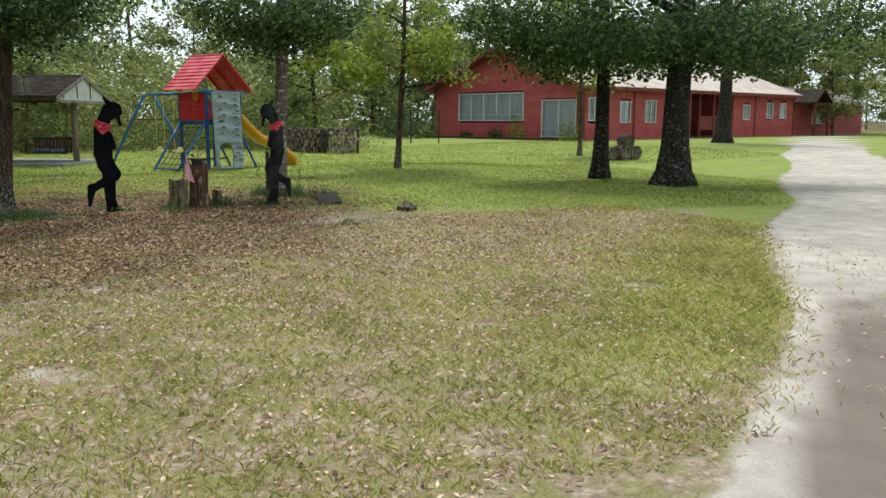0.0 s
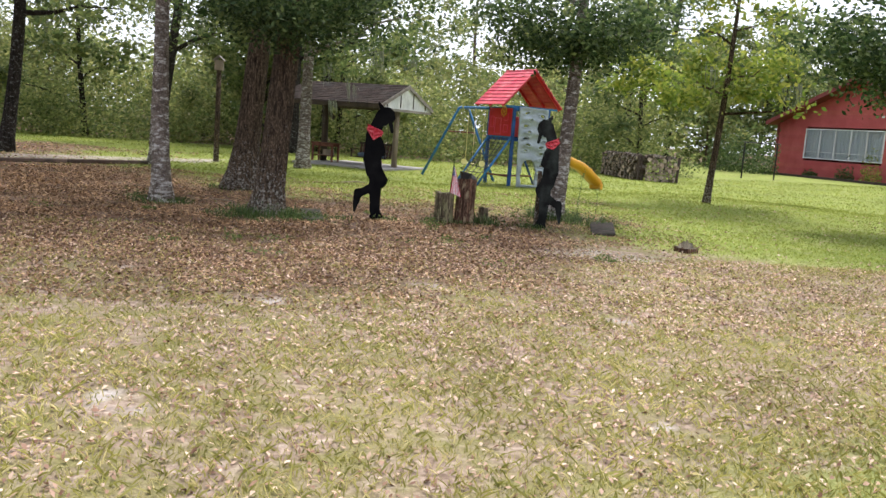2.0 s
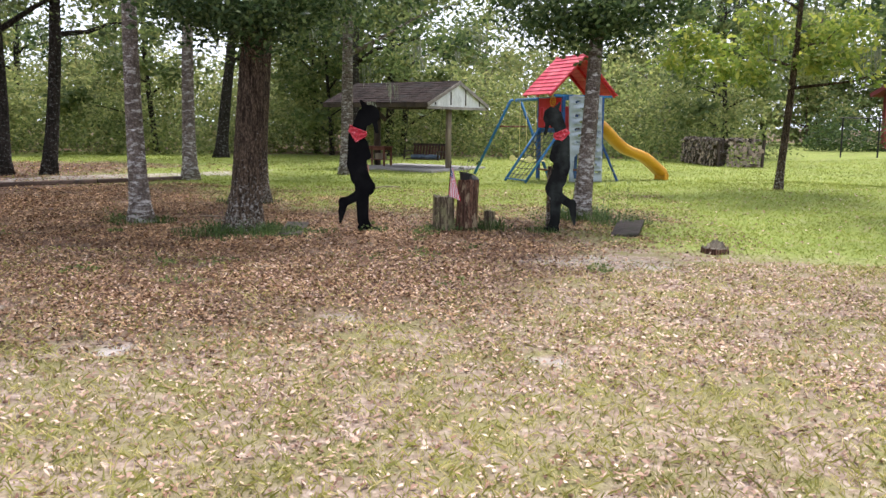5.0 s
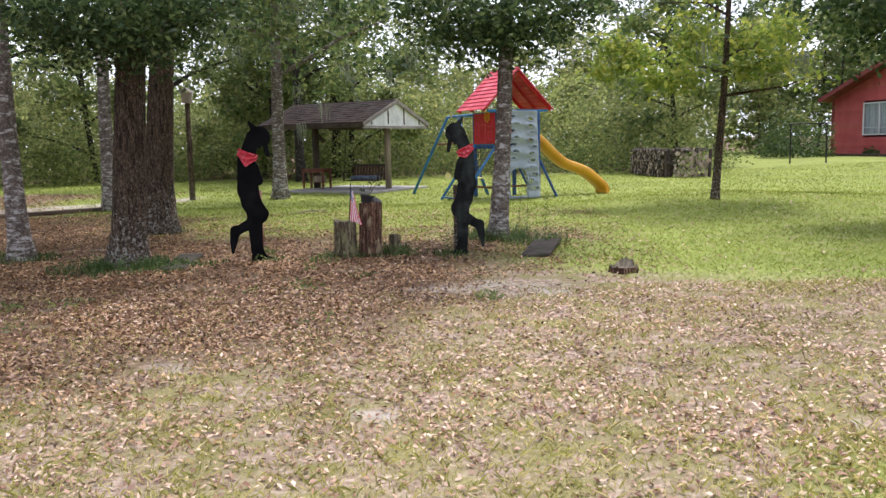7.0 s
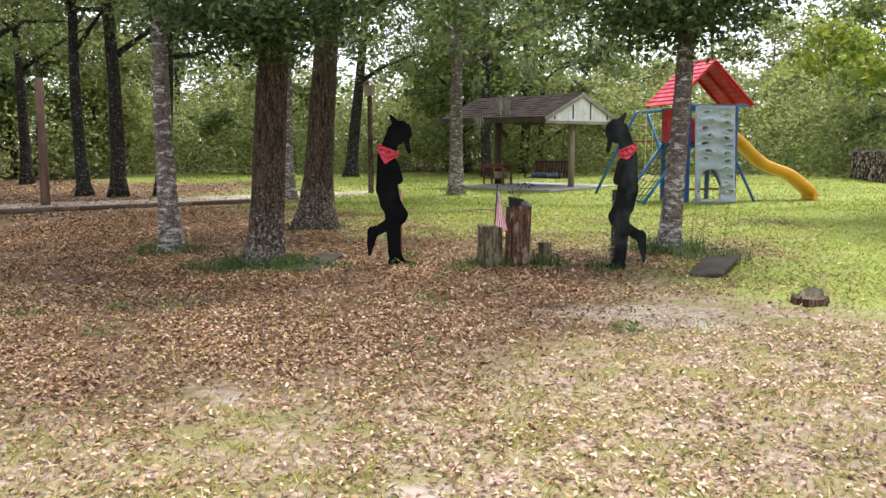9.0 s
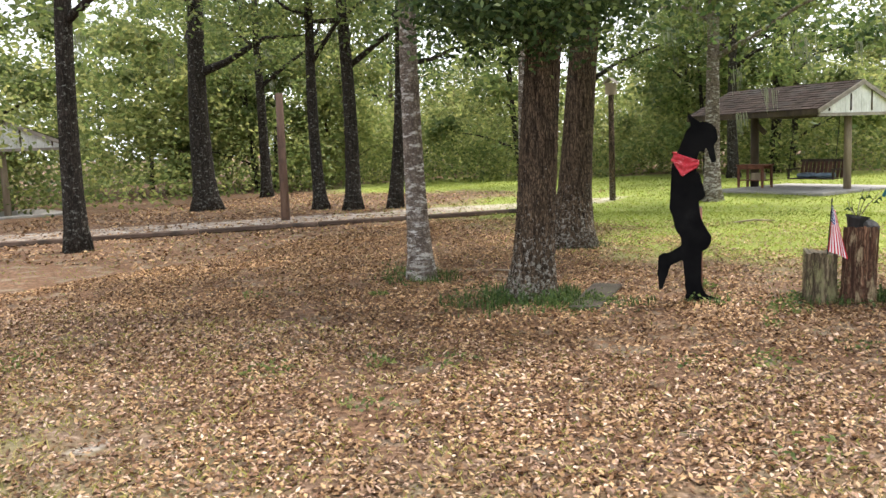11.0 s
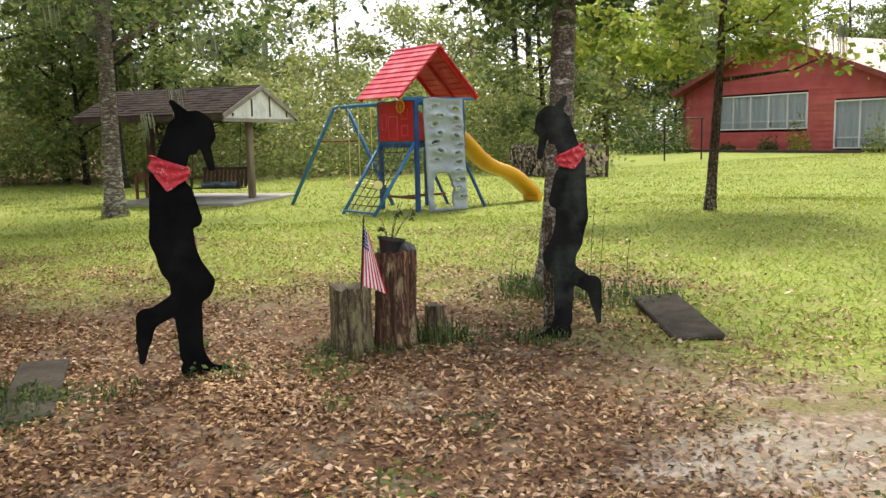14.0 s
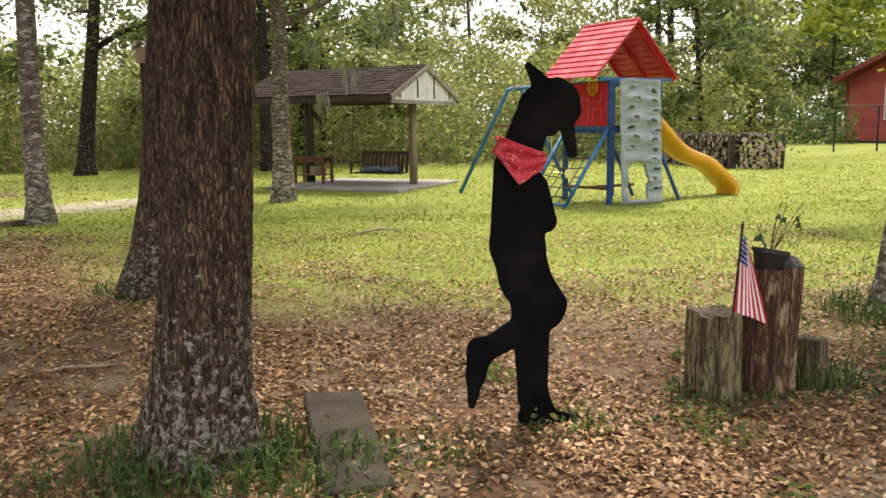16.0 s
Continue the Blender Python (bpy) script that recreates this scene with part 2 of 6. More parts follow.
ROOF_TAN = material("pale_tan_roofing", (0.44, 0.36, 0.31), (0.56, 0.47, 0.41), 1.2, 14, 0.9, 0, 0.2, (1, 1, 1), (0.30, 0.25, 0.22), 0.5, (0.55, 0.75))
WHITE_BOARD = material("white_weathered_boards", (0.62, 0.62, 0.60), (0.76, 0.76, 0.74), 4, 40, 0.7, 0, 0.25, (1, 1, 0.3), (0.40, 0.40, 0.38), 2.2, (0.56, 0.72), each=0.06)
SIDING = material("red_painted_siding", (0.36, 0.070, 0.060), (0.45, 0.100, 0.086), 1.6, 25, 0.75, 0, 0.25, (1, 1, 1), (0.33, 0.055, 0.05), 0.6, (0.5, 0.7), island=0.09)
# trim red, also used for the shaded porch wall and below the roof
SIDING_DARK = material("dark_red_trim_porch_shade", (0.16, 0.030, 0.026), (0.22, 0.045, 0.038), 3, 30, 0.75, 0, 0.2)
RED_PLASTIC = material("red_plastic_panel", (0.48, 0.010, 0.014), (0.58, 0.018, 0.022), 3, 60, 0.5, 0, 0.05, (1, 1, 1), (0.50, 0.07, 0.07), 2.5, (0.58, 0.75), gloss=0.4)
RED_ROOF = material("faded_red_roof_slats", (0.66, 0.045, 0.085), (0.76, 0.10, 0.13), 2.5, 50, 0.55, 0, 0.08, (1, 1, 1), (0.80, 0.20, 0.22), 1.8, (0.52, 0.72), each=0.05)
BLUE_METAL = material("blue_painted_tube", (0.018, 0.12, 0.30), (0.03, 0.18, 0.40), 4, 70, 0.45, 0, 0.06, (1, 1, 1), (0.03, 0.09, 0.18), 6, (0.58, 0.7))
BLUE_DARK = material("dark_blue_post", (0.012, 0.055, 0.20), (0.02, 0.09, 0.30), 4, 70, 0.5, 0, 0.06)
GREY_PLASTIC = material("grey_moulded_plastic", (0.28, 0.325, 0.37), (0.38, 0.43, 0.47), 3, 40, 0.6, 0, 0.2, (1, 1, 1), (0.30, 0.33, 0.34), 3.5, (0.54, 0.7))
YELLOW_PLASTIC = material("yellow_slide_plastic", (0.72, 0.33, 0.012), (0.82, 0.42, 0.02), 2, 50, 0.4, 0, 0.05, (1, 1, 1), (0.62, 0.28, 0.03), 2, (0.56, 0.75), gloss=0.5)
PALE_YELLOW = material("pale_yellow_plastic", (0.80, 0.70, 0.25), (0.86, 0.78, 0.36), 5, 60, 0.5, 0, 0.05)
ROPE = material("dark_net_rope", (0.05, 0.055, 0.05), (0.12, 0.12, 0.11), 20, 120, 0.95, 0, 0.4)
CONCRETE = material("mossy_concrete", (0.05, 0.041, 0.033), (0.095, 0.079, 0.065), 5, 60, 0.95, 0, 0.6, (1, 1, 1), (0.035, 0.038, 0.022), 3, (0.48, 0.7), gloss=0.1)
SLAB_PALE = material("pale_concrete_slab", (0.27, 0.255, 0.235), (0.38, 0.36, 0.33), 2.5, 40, 0.95, 0, 0.3, (1, 1, 1), (0.30, 0.28, 0.25), 1.5, (0.5, 0.7))
LOG_BARK = bark_material("bark_brown", (0.014, 0.009, 0.006), (0.115, 0.076, 0.048), (0.30, 0.225, 0.15), (0.42, 0.40, 0.35), 30, 0.30, 0.16, 1.0, 26, 0.645)
LOG_END = material("firewood_cut_end", (0.20, 0.14, 0.10), (0.56, 0.46, 0.37), 10, 60, 0.9, 0, 0.5, each=0.35)
CURTAIN = material("pale_blue_curtain", (0.58, 0.65, 0.70), (0.72, 0.78, 0.81), 3, 40, 0.95, 0, 0.1, (1, 1, 0.1))
WHITE_TRIM = material("white_window_frame", (0.68, 0.68, 0.66), (0.78, 0.78, 0.76), 4, 60, 0.6, 0, 0.1)
BLACK_IRON = material("black_iron", (0.015, 0.015, 0.015), (0.035, 0.032, 0.03), 8, 80, 0.6, 0.4, 0.2)
POT_BLACK = material("black_plastic_pot", (0.010, 0.010, 0.011), (0.02, 0.02, 0.021), 8, 80, 0.45, 0, 0.05)
FLAG_RED = material("flag_red_cloth", (0.55, 0.02, 0.035), (0.62, 0.035, 0.05), 10, 120, 0.85, 0, 0.1)
FLAG_WHITE = material("flag_white_cloth", (0.78, 0.77, 0.77), (0.84, 0.83, 0.83), 10, 120, 0.85, 0, 0.1)
FLAG_BLUE = material("flag_blue_cloth", (0.02, 0.035, 0.16), (0.03, 0.05, 0.22), 10, 120, 0.85, 0, 0.1)
GLASS = bpy.data.materials.new("window_glass")
GLASS.use_nodes = True
GLASS.node_tree.nodes["Principled BSDF"].inputs["Transmission Weight"].default_value = 1.0
GLASS.node_tree.nodes["Principled BSDF"].inputs["Roughness"].default_value = 0.03
GLASS.node_tree.nodes["Principled BSDF"].inputs["IOR"].default_value = 1.45


# ---- mesh helpers ----
def part(name, bm, mat, parent=None, label="", smooth=False):
    """Links a bmesh as one mesh object, under its thing or part."""
    me = bpy.data.meshes.new(name)
    bm.normal_update()
    bm.to_mesh(me)
    bm.free()
    return part_mesh(name, me, mat, parent, label, smooth)


def part_mesh(name, me, mat, parent=None, label="", smooth=False):
    if not me.materials:
        for mt in (mat if isinstance(mat, (list, tuple)) else [mat]):
            me.materials.append(mt)
    if smooth:
        me.polygons.foreach_set("use_smooth", [True] * len(me.polygons))
    ob = new(name, me)
    if parent is not None:
        ob.parent = parent
    if label:
        ob["label"] = label
    return ob


def thing(name, m, label, category, group="", kind=""):
    ob = new(name)
    ob.matrix_basis = m
    ob.empty_display_size = 0.2
    return tagged(ob, label, category, group, kind)


def box(bm, c, s, rot=None, bevel=0.0, taper=1.0):
    r = bmesh.ops.create_cube(bm, size=1.0)
    vs = r["verts"]
    for v in vs:
        k = taper if v.co.z > 0 else 1.0
        v.co = Vector((v.co.x * s[0] * k, v.co.y * s[1] * k, v.co.z * s[2]))
    if bevel:
        es = list({e for v in vs for e in v.link_edges})
        rb = bmesh.ops.bevel(bm, geom=es, offset=bevel, segments=1, affect="EDGES")
        vs = list({v for f in rb["faces"] for v in f.verts} | {v for v in vs if v.is_valid})
    m = Matrix.Translation(c) @ (rot.to_4x4() if rot is not None else Matrix())
    bmesh.ops.transform(bm, matrix=m, verts=vs)
    return vs


def box_bm(c, s, rot=None, bevel=0.0):
    bm = bmesh.new()
    box(bm, c, s, rot, bevel)
    return bm


def tube(bm, pts, radii, n=8, cap=True, wobble=0.0, seed=0):
    pts = [Vector(p) for p in pts]
    rings = []
    rnd = random.Random(seed)
    side = None
    for i, p in enumerate(pts):
        d = (pts[min(i + 1, len(pts) - 1)] - pts[max(i - 1, 0)]).normalized()
        if side is None:
            side = d.orthogonal().normalized()
        side = (side - d * side.dot(d)).normalized()
        up = d.cross(side)
        r = radii[i] if isinstance(radii, (list, tuple)) else radii
        ring = []
        for k in range(n):
            a = 2 * math.pi * k / n
            rr = r * (1 + wobble * (rnd.random() - 0.5))
            ring.append(bm.verts.new(p + (side * math.cos(a) + up * math.sin(a)) * rr))
        rings.append(ring)
    for a, b in zip(rings, rings[1:]):
        for k in range(n):
            bm.faces.new((a[k], a[(k + 1) % n], b[(k + 1) % n], b[k]))
    if cap:
        bm.faces.new(rings[0][::-1])
        bm.faces.new(rings[-1])
    return rings


def tube_bm(pts, radii, n=8, **kw):
    bm = bmesh.new()
    tube(bm, pts, radii, n, **kw)
    return bm


def quads_mesh(name, verts, per=4):
    """A mesh of loose four-sided pieces from an array of corners (count, 4, 3)."""
    count = len(verts)
    me = bpy.data.meshes.new(name)
    me.vertices.add(count * per)
    me.vertices.foreach_set("co", np.ascontiguousarray(verts, dtype=np.float32).ravel())
    me.loops.add(count * per)
    me.loops.foreach_set("vertex_index", np.arange(count * per, dtype=np.int32))
    me.polygons.add(count)
    me.polygons.foreach_set("loop_start", np.arange(0, count * per, per, dtype=np.int32))
    me.update(calc_edges=True)
    return me


def leaf_cards(rng, centres, length, width, droop=0.25):
    """Pointed leaves at the given places, turned every way."""
    n = len(centres)
    d = rng.normal(size=(n, 3))
    d[:, 2] = d[:, 2] * 0.6 - droop
    d /= np.linalg.norm(d, axis=1)[:, None]
    s = np.cross(d, rng.normal(size=(n, 3)))
    s /= np.linalg.norm(s, axis=1)[:, None]
    ln = (length * rng.uniform(0.6, 1.3, n))[:, None]
    wd = (width * rng.uniform(0.7, 1.3, n))[:, None]
    nrm = np.cross(d, s)
    q = np.empty((n, 4, 3))
    q[:, 0] = centres - d * ln * 0.5
    q[:, 1] = centres + s * wd * 0.5 + nrm * wd * 0.12
    q[:, 2] = centres + d * ln * 0.5
    q[:, 3] = centres - s * wd * 0.5 + nrm * wd * 0.12
    return q


# ---- ground ----
def smooth(e0, e1, v):
    t = np.clip((v - e0) / (e1 - e0), 0, 1)
    return t * t * (3 - 2 * t)


def wave(x, y, s, k):
    return (np.sin(x * s + 1.7 * k) * np.cos(y * s * 1.13 - 0.9 * k) + np.sin(x * s * 2.3 - k + y * s * 0.7) * 0.5 + np.cos(y * s * 3.1 + x * s * 1.9 + k) * 0.3) / 1.8


def road_left(y):
    """The left edge of the sandy drive at a given depth."""
    return 1.05 + 0.2 * smooth(0.0, 4.0, y) + 1.02 * y + 0.018 * np.maximum(y, 0) ** 1.0 + 0.25 * np.sin(y * 0.8)


def rise(x, y):
    """The ground climbs a little towards the red house."""
    return 0.33 * smooth(20, 35, 0.944 * x + 0.33 * y) + 0.13 * smooth(0.0, 0.7, 1 - np.hypot((x - 8.6) / 4.5, (y - 20.5) / 5.0))


def zones(x, y):
    """Leaf litter, lush grass, bare sand and damp soil, each 0 to 1."""
    w = wave(x, y, 0.55, 0) * 1.0 + wave(x, y, 1.7, 3) * 0.45
    near = 7.8 + 0.12 * (x - 1) ** 2 * (x > 1) - 0.12 * np.maximum(-x, 0)
    litter = smooth(-3.6, 2.2, y - near + w * 1.2) * (1 - smooth(-3.8, 3.4, y - (14.6 - 0.04 * np.maximum(x + 1, 0) ** 2 + 0.9 * np.maximum(-x - 0.8, 0)) + w * 1.2))
    litter = litter * (1 - smooth(1.5, 4.4, x + 0.25 * (11 - y) + w * 0.6))
    litter = np.maximum(litter, 0.75 * smooth(0.2, 1.2, 1.6 - np.hypot((x + 14) / 6, (y - 26) / 5) + 0.3 * w))
    drive = smooth(-0.25, 0.35, (x - road_left(y)) / 1.4 + 0.12 * w) * (1 - smooth(-0.3, 0.5, (x - road_left(y) - 4.2) / 1.4 + 0.2 * w))
    lane_d = (x * 0.74 - y * 0.67)
    lane = smooth(-1.25, -0.95, -np.abs(lane_d + 21.6) + 0.1 * w) * (1 - smooth(-6.0, -5.0, x))
    patch = 0.47 * smooth(0.0, 0.7, 0.8 - np.hypot((x - 2.5) / 2.1, (y - 9.8) / 0.95) + 0.25 * w)
    spots_bare = 0.66 * smooth(0.42, 0.8, wave(x, y, 2.1, 4) * 0.8 + 0.35 * wave(x, y, 4.7, 9)) * (1 - smooth(6.0, 8.5, y))
    sand = np.maximum(np.maximum(drive, lane * 0.48), np.maximum(patch, spots_bare))
    lush = smooth(-0.8, 1.6, y - (10.2 - 0.28 * (x - 4) + 0.5 * w)) * smooth(0.2, 3.0, x + y * 0.35 - 2.4 + w) + smooth(13.8, 16.2, y + w)
    lush = lush + 0.75 * smooth(-3.2, -0.6, x - road_left(y) + 0.6 * w) * smooth(0.5, 3.5, y) + 0.22 * (1 - smooth(4.0, 7.5, y + w))
    lush = np.clip(lush, 0, 1) * (1 - litter)
    damp = np.maximum(smooth(0.1, 0.8, 0.8 - np.hypot((x - 5.0) / 0.8, (y - 2.7) / 0.35)), 0.95 * smooth(0, 0.45, 1.0 - np.abs(x - road_left(y) - 1.0) / 0.75 + 0.15 * w) * (1 - smooth(2.0, 3.4, y)))
    damp = np.maximum(damp, 0.5 * smooth(0, 0.7, 0.8 - np.hypot((x - 0.9) / 0.9, (y - 9.4) / 0.4) + 0.2 * w))
    woods = smooth(0, 3, np.maximum(np.maximum(y - 39 - 30 * smooth(9, 14, x), -19.5 - x), -4.0 - y) + w)
    litter, lush = np.maximum(litter, 0.8 * woods), lush * (1 - woods)
    return litter, lush * (1 - sand), sand, damp


def axis(lo, hi, step, far):
    a = list(np.arange(lo, hi + step / 2, step))
    grow, up, dn = step, [], []
    v = hi
    while v < far:
        grow *= 1.35
        v += grow
        up.append(v)
    v, grow = lo, step
    while v > -far:
        grow *= 1.35
        v -= grow
        dn.append(v)
    return np.array(dn[::-1] + a + up)


def build_ground():
    xs, ys = axis(-17, 26, 0.22, 900), axis(-5, 34, 0.22, 900)
    gx, gy = np.meshgrid(xs, ys)
    gz = 0.018 * wave(gx, gy, 0.9, 5) + 0.012 * wave(gx, gy, 2.6, 2)
    li, lu, sa, da = zones(gx, gy)
    gz = gz - 0.03 * sa - 0.015 * da
    gz *= np.exp(-(np.maximum(0, np.hypot(gx, gy - 12) - 40) / 60) ** 2)
    gz = gz + rise(gx, gy)
    co = np.stack([gx, gy, gz], -1).reshape(-1, 3)
    nx, ny = len(xs), len(ys)
    idx = np.arange(nx * ny).reshape(ny, nx)
    q = np.stack([idx[:-1, :-1], idx[:-1, 1:], idx[1:, 1:], idx[1:, :-1]], -1).reshape(-1, 4)
    me = bpy.data.meshes.new("ground")
    me.vertices.add(len(co))
    me.vertices.foreach_set("co", co.astype(np.float32).ravel())
    me.loops.add(q.size)
    me.loops.foreach_set("vertex_index", q.astype(np.int32).ravel())
    me.polygons.add(len(q))
    me.polygons.foreach_set("loop_start", np.arange(0, q.size, 4, dtype=np.int32))
    me.update(calc_edges=True)
    at = me.attributes.new("zone", "FLOAT_COLOR", "POINT")
    at.data.foreach_set("color", np.stack([li, lu, sa, da], -1).reshape(-1).astype(np.float32))
    m = bpy.data.materials.new("lawn_soil_litter")
    m.use_nodes = True
    nt = m.node_tree
    bsdf = nt.nodes["Principled BSDF"]
    zn = nt.nodes.new("ShaderNodeAttribute")
    zn.attribute_name = "zone"
    sep = nt.nodes.new("ShaderNodeSeparateColor")
    nt.links.new(zn.outputs["Color"], sep.inputs[0])
    big, mid, fine, grit = noise_node(nt, 0.5, 4), noise_node(nt, 3.2, 5), noise_node(nt, 16, 5, rough=0.7), noise_node(nt, 70, 3)
    soil = ramp(nt, fine, (0.3, (0.12, 0.08, 0.055)), (0.5, (0.27, 0.20, 0.145)), (0.70, (0.50, 0.41, 0.33)))
    dry = ramp(nt, grit, (0.3, (0.115, 0.105, 0.04)), (0.7, (0.27, 0.24, 0.10)))
    thin = socket_mix(nt, ramp(nt, mid, (0.40, 0), (0.60, 1)), soil, dry)
    green = ramp(nt, fine, (0.28, (0.09, 0.125, 0.022)), (0.5, (0.195, 0.24, 0.045)), (0.72, (0.34, 0.36, 0.10)))
    green = socket_mix(nt, ramp(nt, mid, (0.50, 0), (0.70, 0.7)), green, (0.27, 0.24, 0.11))
    leafy = ramp(nt, fine, (0.28, (0.035, 0.019, 0.011)), (0.5, (0.12, 0.066, 0.038)), (0.70, (0.26, 0.16, 0.095)))
    leafy = socket_mix(nt, ramp(nt, mid, (0.50, 0), (0.64, 0.8)), leafy, ramp(nt, grit, (0.3, (0.11, 0.09, 0.06)), (0.7, (0.25, 0.205, 0.15))))
    sand = ramp(nt, mid, (0.3, (0.36, 0.31, 0.265)), (0.7, (0.54, 0.485, 0.425)))
    sand = socket_mix(nt, 0.6, sand, ramp(nt, grit, (0.3, 0.6), (0.7, 1.0)), "MULTIPLY")

    def edge(ch, lo, hi):
        add = nt.nodes.new("ShaderNodeMath")
        add.operation = "MULTIPLY_ADD"
        add.inputs[1].default_value, add.inputs[2].default_value = 0.55, -0.27
        nt.links.new(mid, add.inputs[0])
        s = nt.nodes.new("ShaderNodeMath")
        s.operation = "ADD"
        nt.links.new(add.outputs[0], s.inputs[0])
        nt.links.new(sep.outputs[ch], s.inputs[1])
        return ramp(nt, s.outputs[0], (lo, 0), (hi, 1))
    col = socket_mix(nt, edge(1, 0.3, 0.7), thin, green)
    col = socket_mix(nt, edge(0, 0.25, 0.7), col, leafy)
    col = socket_mix(nt, edge(2, 0.35, 0.6), col, sand)
    dampf = nt.nodes.new("ShaderNodeMath")
    dampf.operation = "MULTIPLY"
    dampf.inputs[1].default_value = 0.9
    nt.links.new(zn.outputs["Alpha"], dampf.inputs[0])
    col = socket_mix(nt, dampf.outputs[0], col, (0.135, 0.10, 0.082))
    col = socket_mix(nt, 0.5, col, ramp(nt, big, (0.3, 0.62), (0.7, 1.18)), "MULTIPLY")
    nt.links.new(col, bsdf.inputs["Base Color"])
    bsdf.inputs["Roughness"].default_value = 0.95
    bsdf.inputs["Specular IOR Level"].default_value = 0.15
    bp = nt.nodes.new("ShaderNodeBump")
    bp.inputs["Strength"].default_value, bp.inputs["Distance"].default_value = 0.7, 0.03
    nt.links.new(fine, bp.inputs["Height"])
    nt.links.new(bp.outputs[0], bsdf.inputs["Normal"])
    ob = part_mesh("ground", me, m, None, "", True)
    tagged(ob, "sandy lawn with leaf litter and a pale dirt drive", "ground", kind="structure")


build_ground()


# ---- trees ----
def trunk_points(h, lean, bend, rng, steps=14):
    out = []
    px, py = rng.uniform(0, 6.28), rng.uniform(0, 6.28)
    for i in range(steps + 1):
        u = (i / steps) ** 1.35
        z = h * u
        out.append(Vector((lean[0] * z + bend * math.sin(px + z * 0.55) - bend * math.sin(px), lean[1] * z + bend * math.sin(py + z * 0.5) - bend * math.sin(py), z)))
    return out


def build_tree(name, m, label, h, r, crown_from, crown_r, leaves, leaf_size, bark, leaf_mat, seed, lean=(0, 0), bend=0.06, limbs=9,
               clumps=60, low=(), flare=1.5, moss=0, group="", sides=14, low_size=0.17, low_share=0.0, relief=0.0):
    """A tapered trunk with a flared foot, limbs, and a crown of leaves in uneven clumps."""
    rng = random.Random(seed)
    nr = np.random.default_rng(seed)
    root = thing(name, m, label, "tree", group)
    pts = trunk_points(h, lean, bend, rng, 250 if relief else 14)
    pts[0].z = -0.12
    rad = []
    for p in pts:
        u = max(p.z, 0) / h
        rad.append(r * ((1 - u) ** 0.8 * 0.93 + 0.07) * (1 + (flare - 1) * math.exp(-max(p.z, 0) / (1.1 * r + 0.08))))
    bm = bmesh.new()
    rings = tube(bm, pts, rad, sides, cap=True)
    for i, ring in enumerate(rings):
        for k, v in enumerate(ring):
            c = pts[i]
            d = v.co - c
            a = 2 * math.pi * k / sides
            f = 1 + 0.07 * noise.noise(Vector((math.cos(a) * 2, math.sin(a) * 2, v.co.z * 0.8 + seed)))
            if pts[i].z < 0.4:
                f += 0.28 * max(0, 0.45 - pts[i].z) * (math.sin(a * 4 + seed) + 0.4)
            if relief and pts[i].z < 5:
                w = Vector((math.cos(a) * r * 30, math.sin(a) * r * 30, v.co.z * 8.5))
                w += noise.noise_vector(w * 0.35) * 0.9
                near = noise.voronoi(w)[0]
                f += relief / r * (min(near[1] - near[0], 0.4) / 0.4 - 0.6 + 0.35 * noise.noise(w * 2.3))
            v.co = c + d * f
    trunk = part("trunk", bm, bark, root, "", True)

    def at_height(z):
        for a, b, ra, rb in zip(pts, pts[1:], rad, rad[1:]):
            if a.z <= z <= b.z:
                t = (z - a.z) / (b.z - a.z)
                return a.lerp(b, t), ra + (rb - ra) * t
        return pts[-1], rad[-1]
    tips = []
    for i in range(limbs):
        z = crown_from * 0.85 + (h * 0.95 - crown_from * 0.85) * (i + 0.5 * rng.random()) / limbs
        p, rr = at_height(z)
        a = i * 2.4 + rng.uniform(-0.4, 0.4)
        reach = crown_r * rng.uniform(0.6, 1.0) * (1 - 0.45 * (z / h) ** 2)
        rise = reach * rng.uniform(0.15, 0.55)
        q = [p + Vector((math.cos(a), math.sin(a), 0)) * reach * s + Vector((0, 0, rise * s ** 0.7)) + Vector((rng.uniform(-1, 1), rng.uniform(-1, 1), rng.uniform(-1, 1))) * 0.07 * reach * (s > 0) for s in (0, 0.3, 0.6, 1.0)]
        part("limb", tube_bm(q, [rr * 0.55, rr * 0.4, rr * 0.25, 0.012], 6), bark, root, "", True)
        tips += [q[1].lerp(q[2], 0.5), q[2], q[3], q[2].lerp(q[3], 0.5)]
    cen = []
    for i in range(clumps):
        t = tips[rng.randrange(len(tips))] if tips else pts[-1]
        cen.append(t + Vector((rng.gauss(0, 1), rng.gauss(0, 1), rng.gauss(0, 0.6))) * crown_r * 0.2)
    cen += [Vector(c) for c in low]
    cen = np.array([c[:] for c in cen])
    size = crown_r * nr.uniform(0.07, 0.2, len(cen))
    size[len(cen) - len(low):] = crown_r * low_size
    which = nr.integers(0, len(cen), leaves)
    if low_share:
        pick = nr.uniform(0, 1, leaves) < low_share
        which[pick] = len(cen) - len(low) + nr.integers(0, len(low), int(pick.sum()))
    off = nr.normal(size=(leaves, 3)) * np.array([1, 1, 0.62])
    pos = cen[which] + off * size[which][:, None]
    low_cut = crown_from * 0.72
    pos = pos[pos[:, 2] > low_cut] if not len(low) else pos[pos[:, 2] > min(low_cut, min(c[2] for c in low) - 0.5)]
    part_mesh("crown", quads_mesh("crown", leaf_cards(nr, pos, leaf_size, leaf_size * 0.5)), leaf_mat, root)
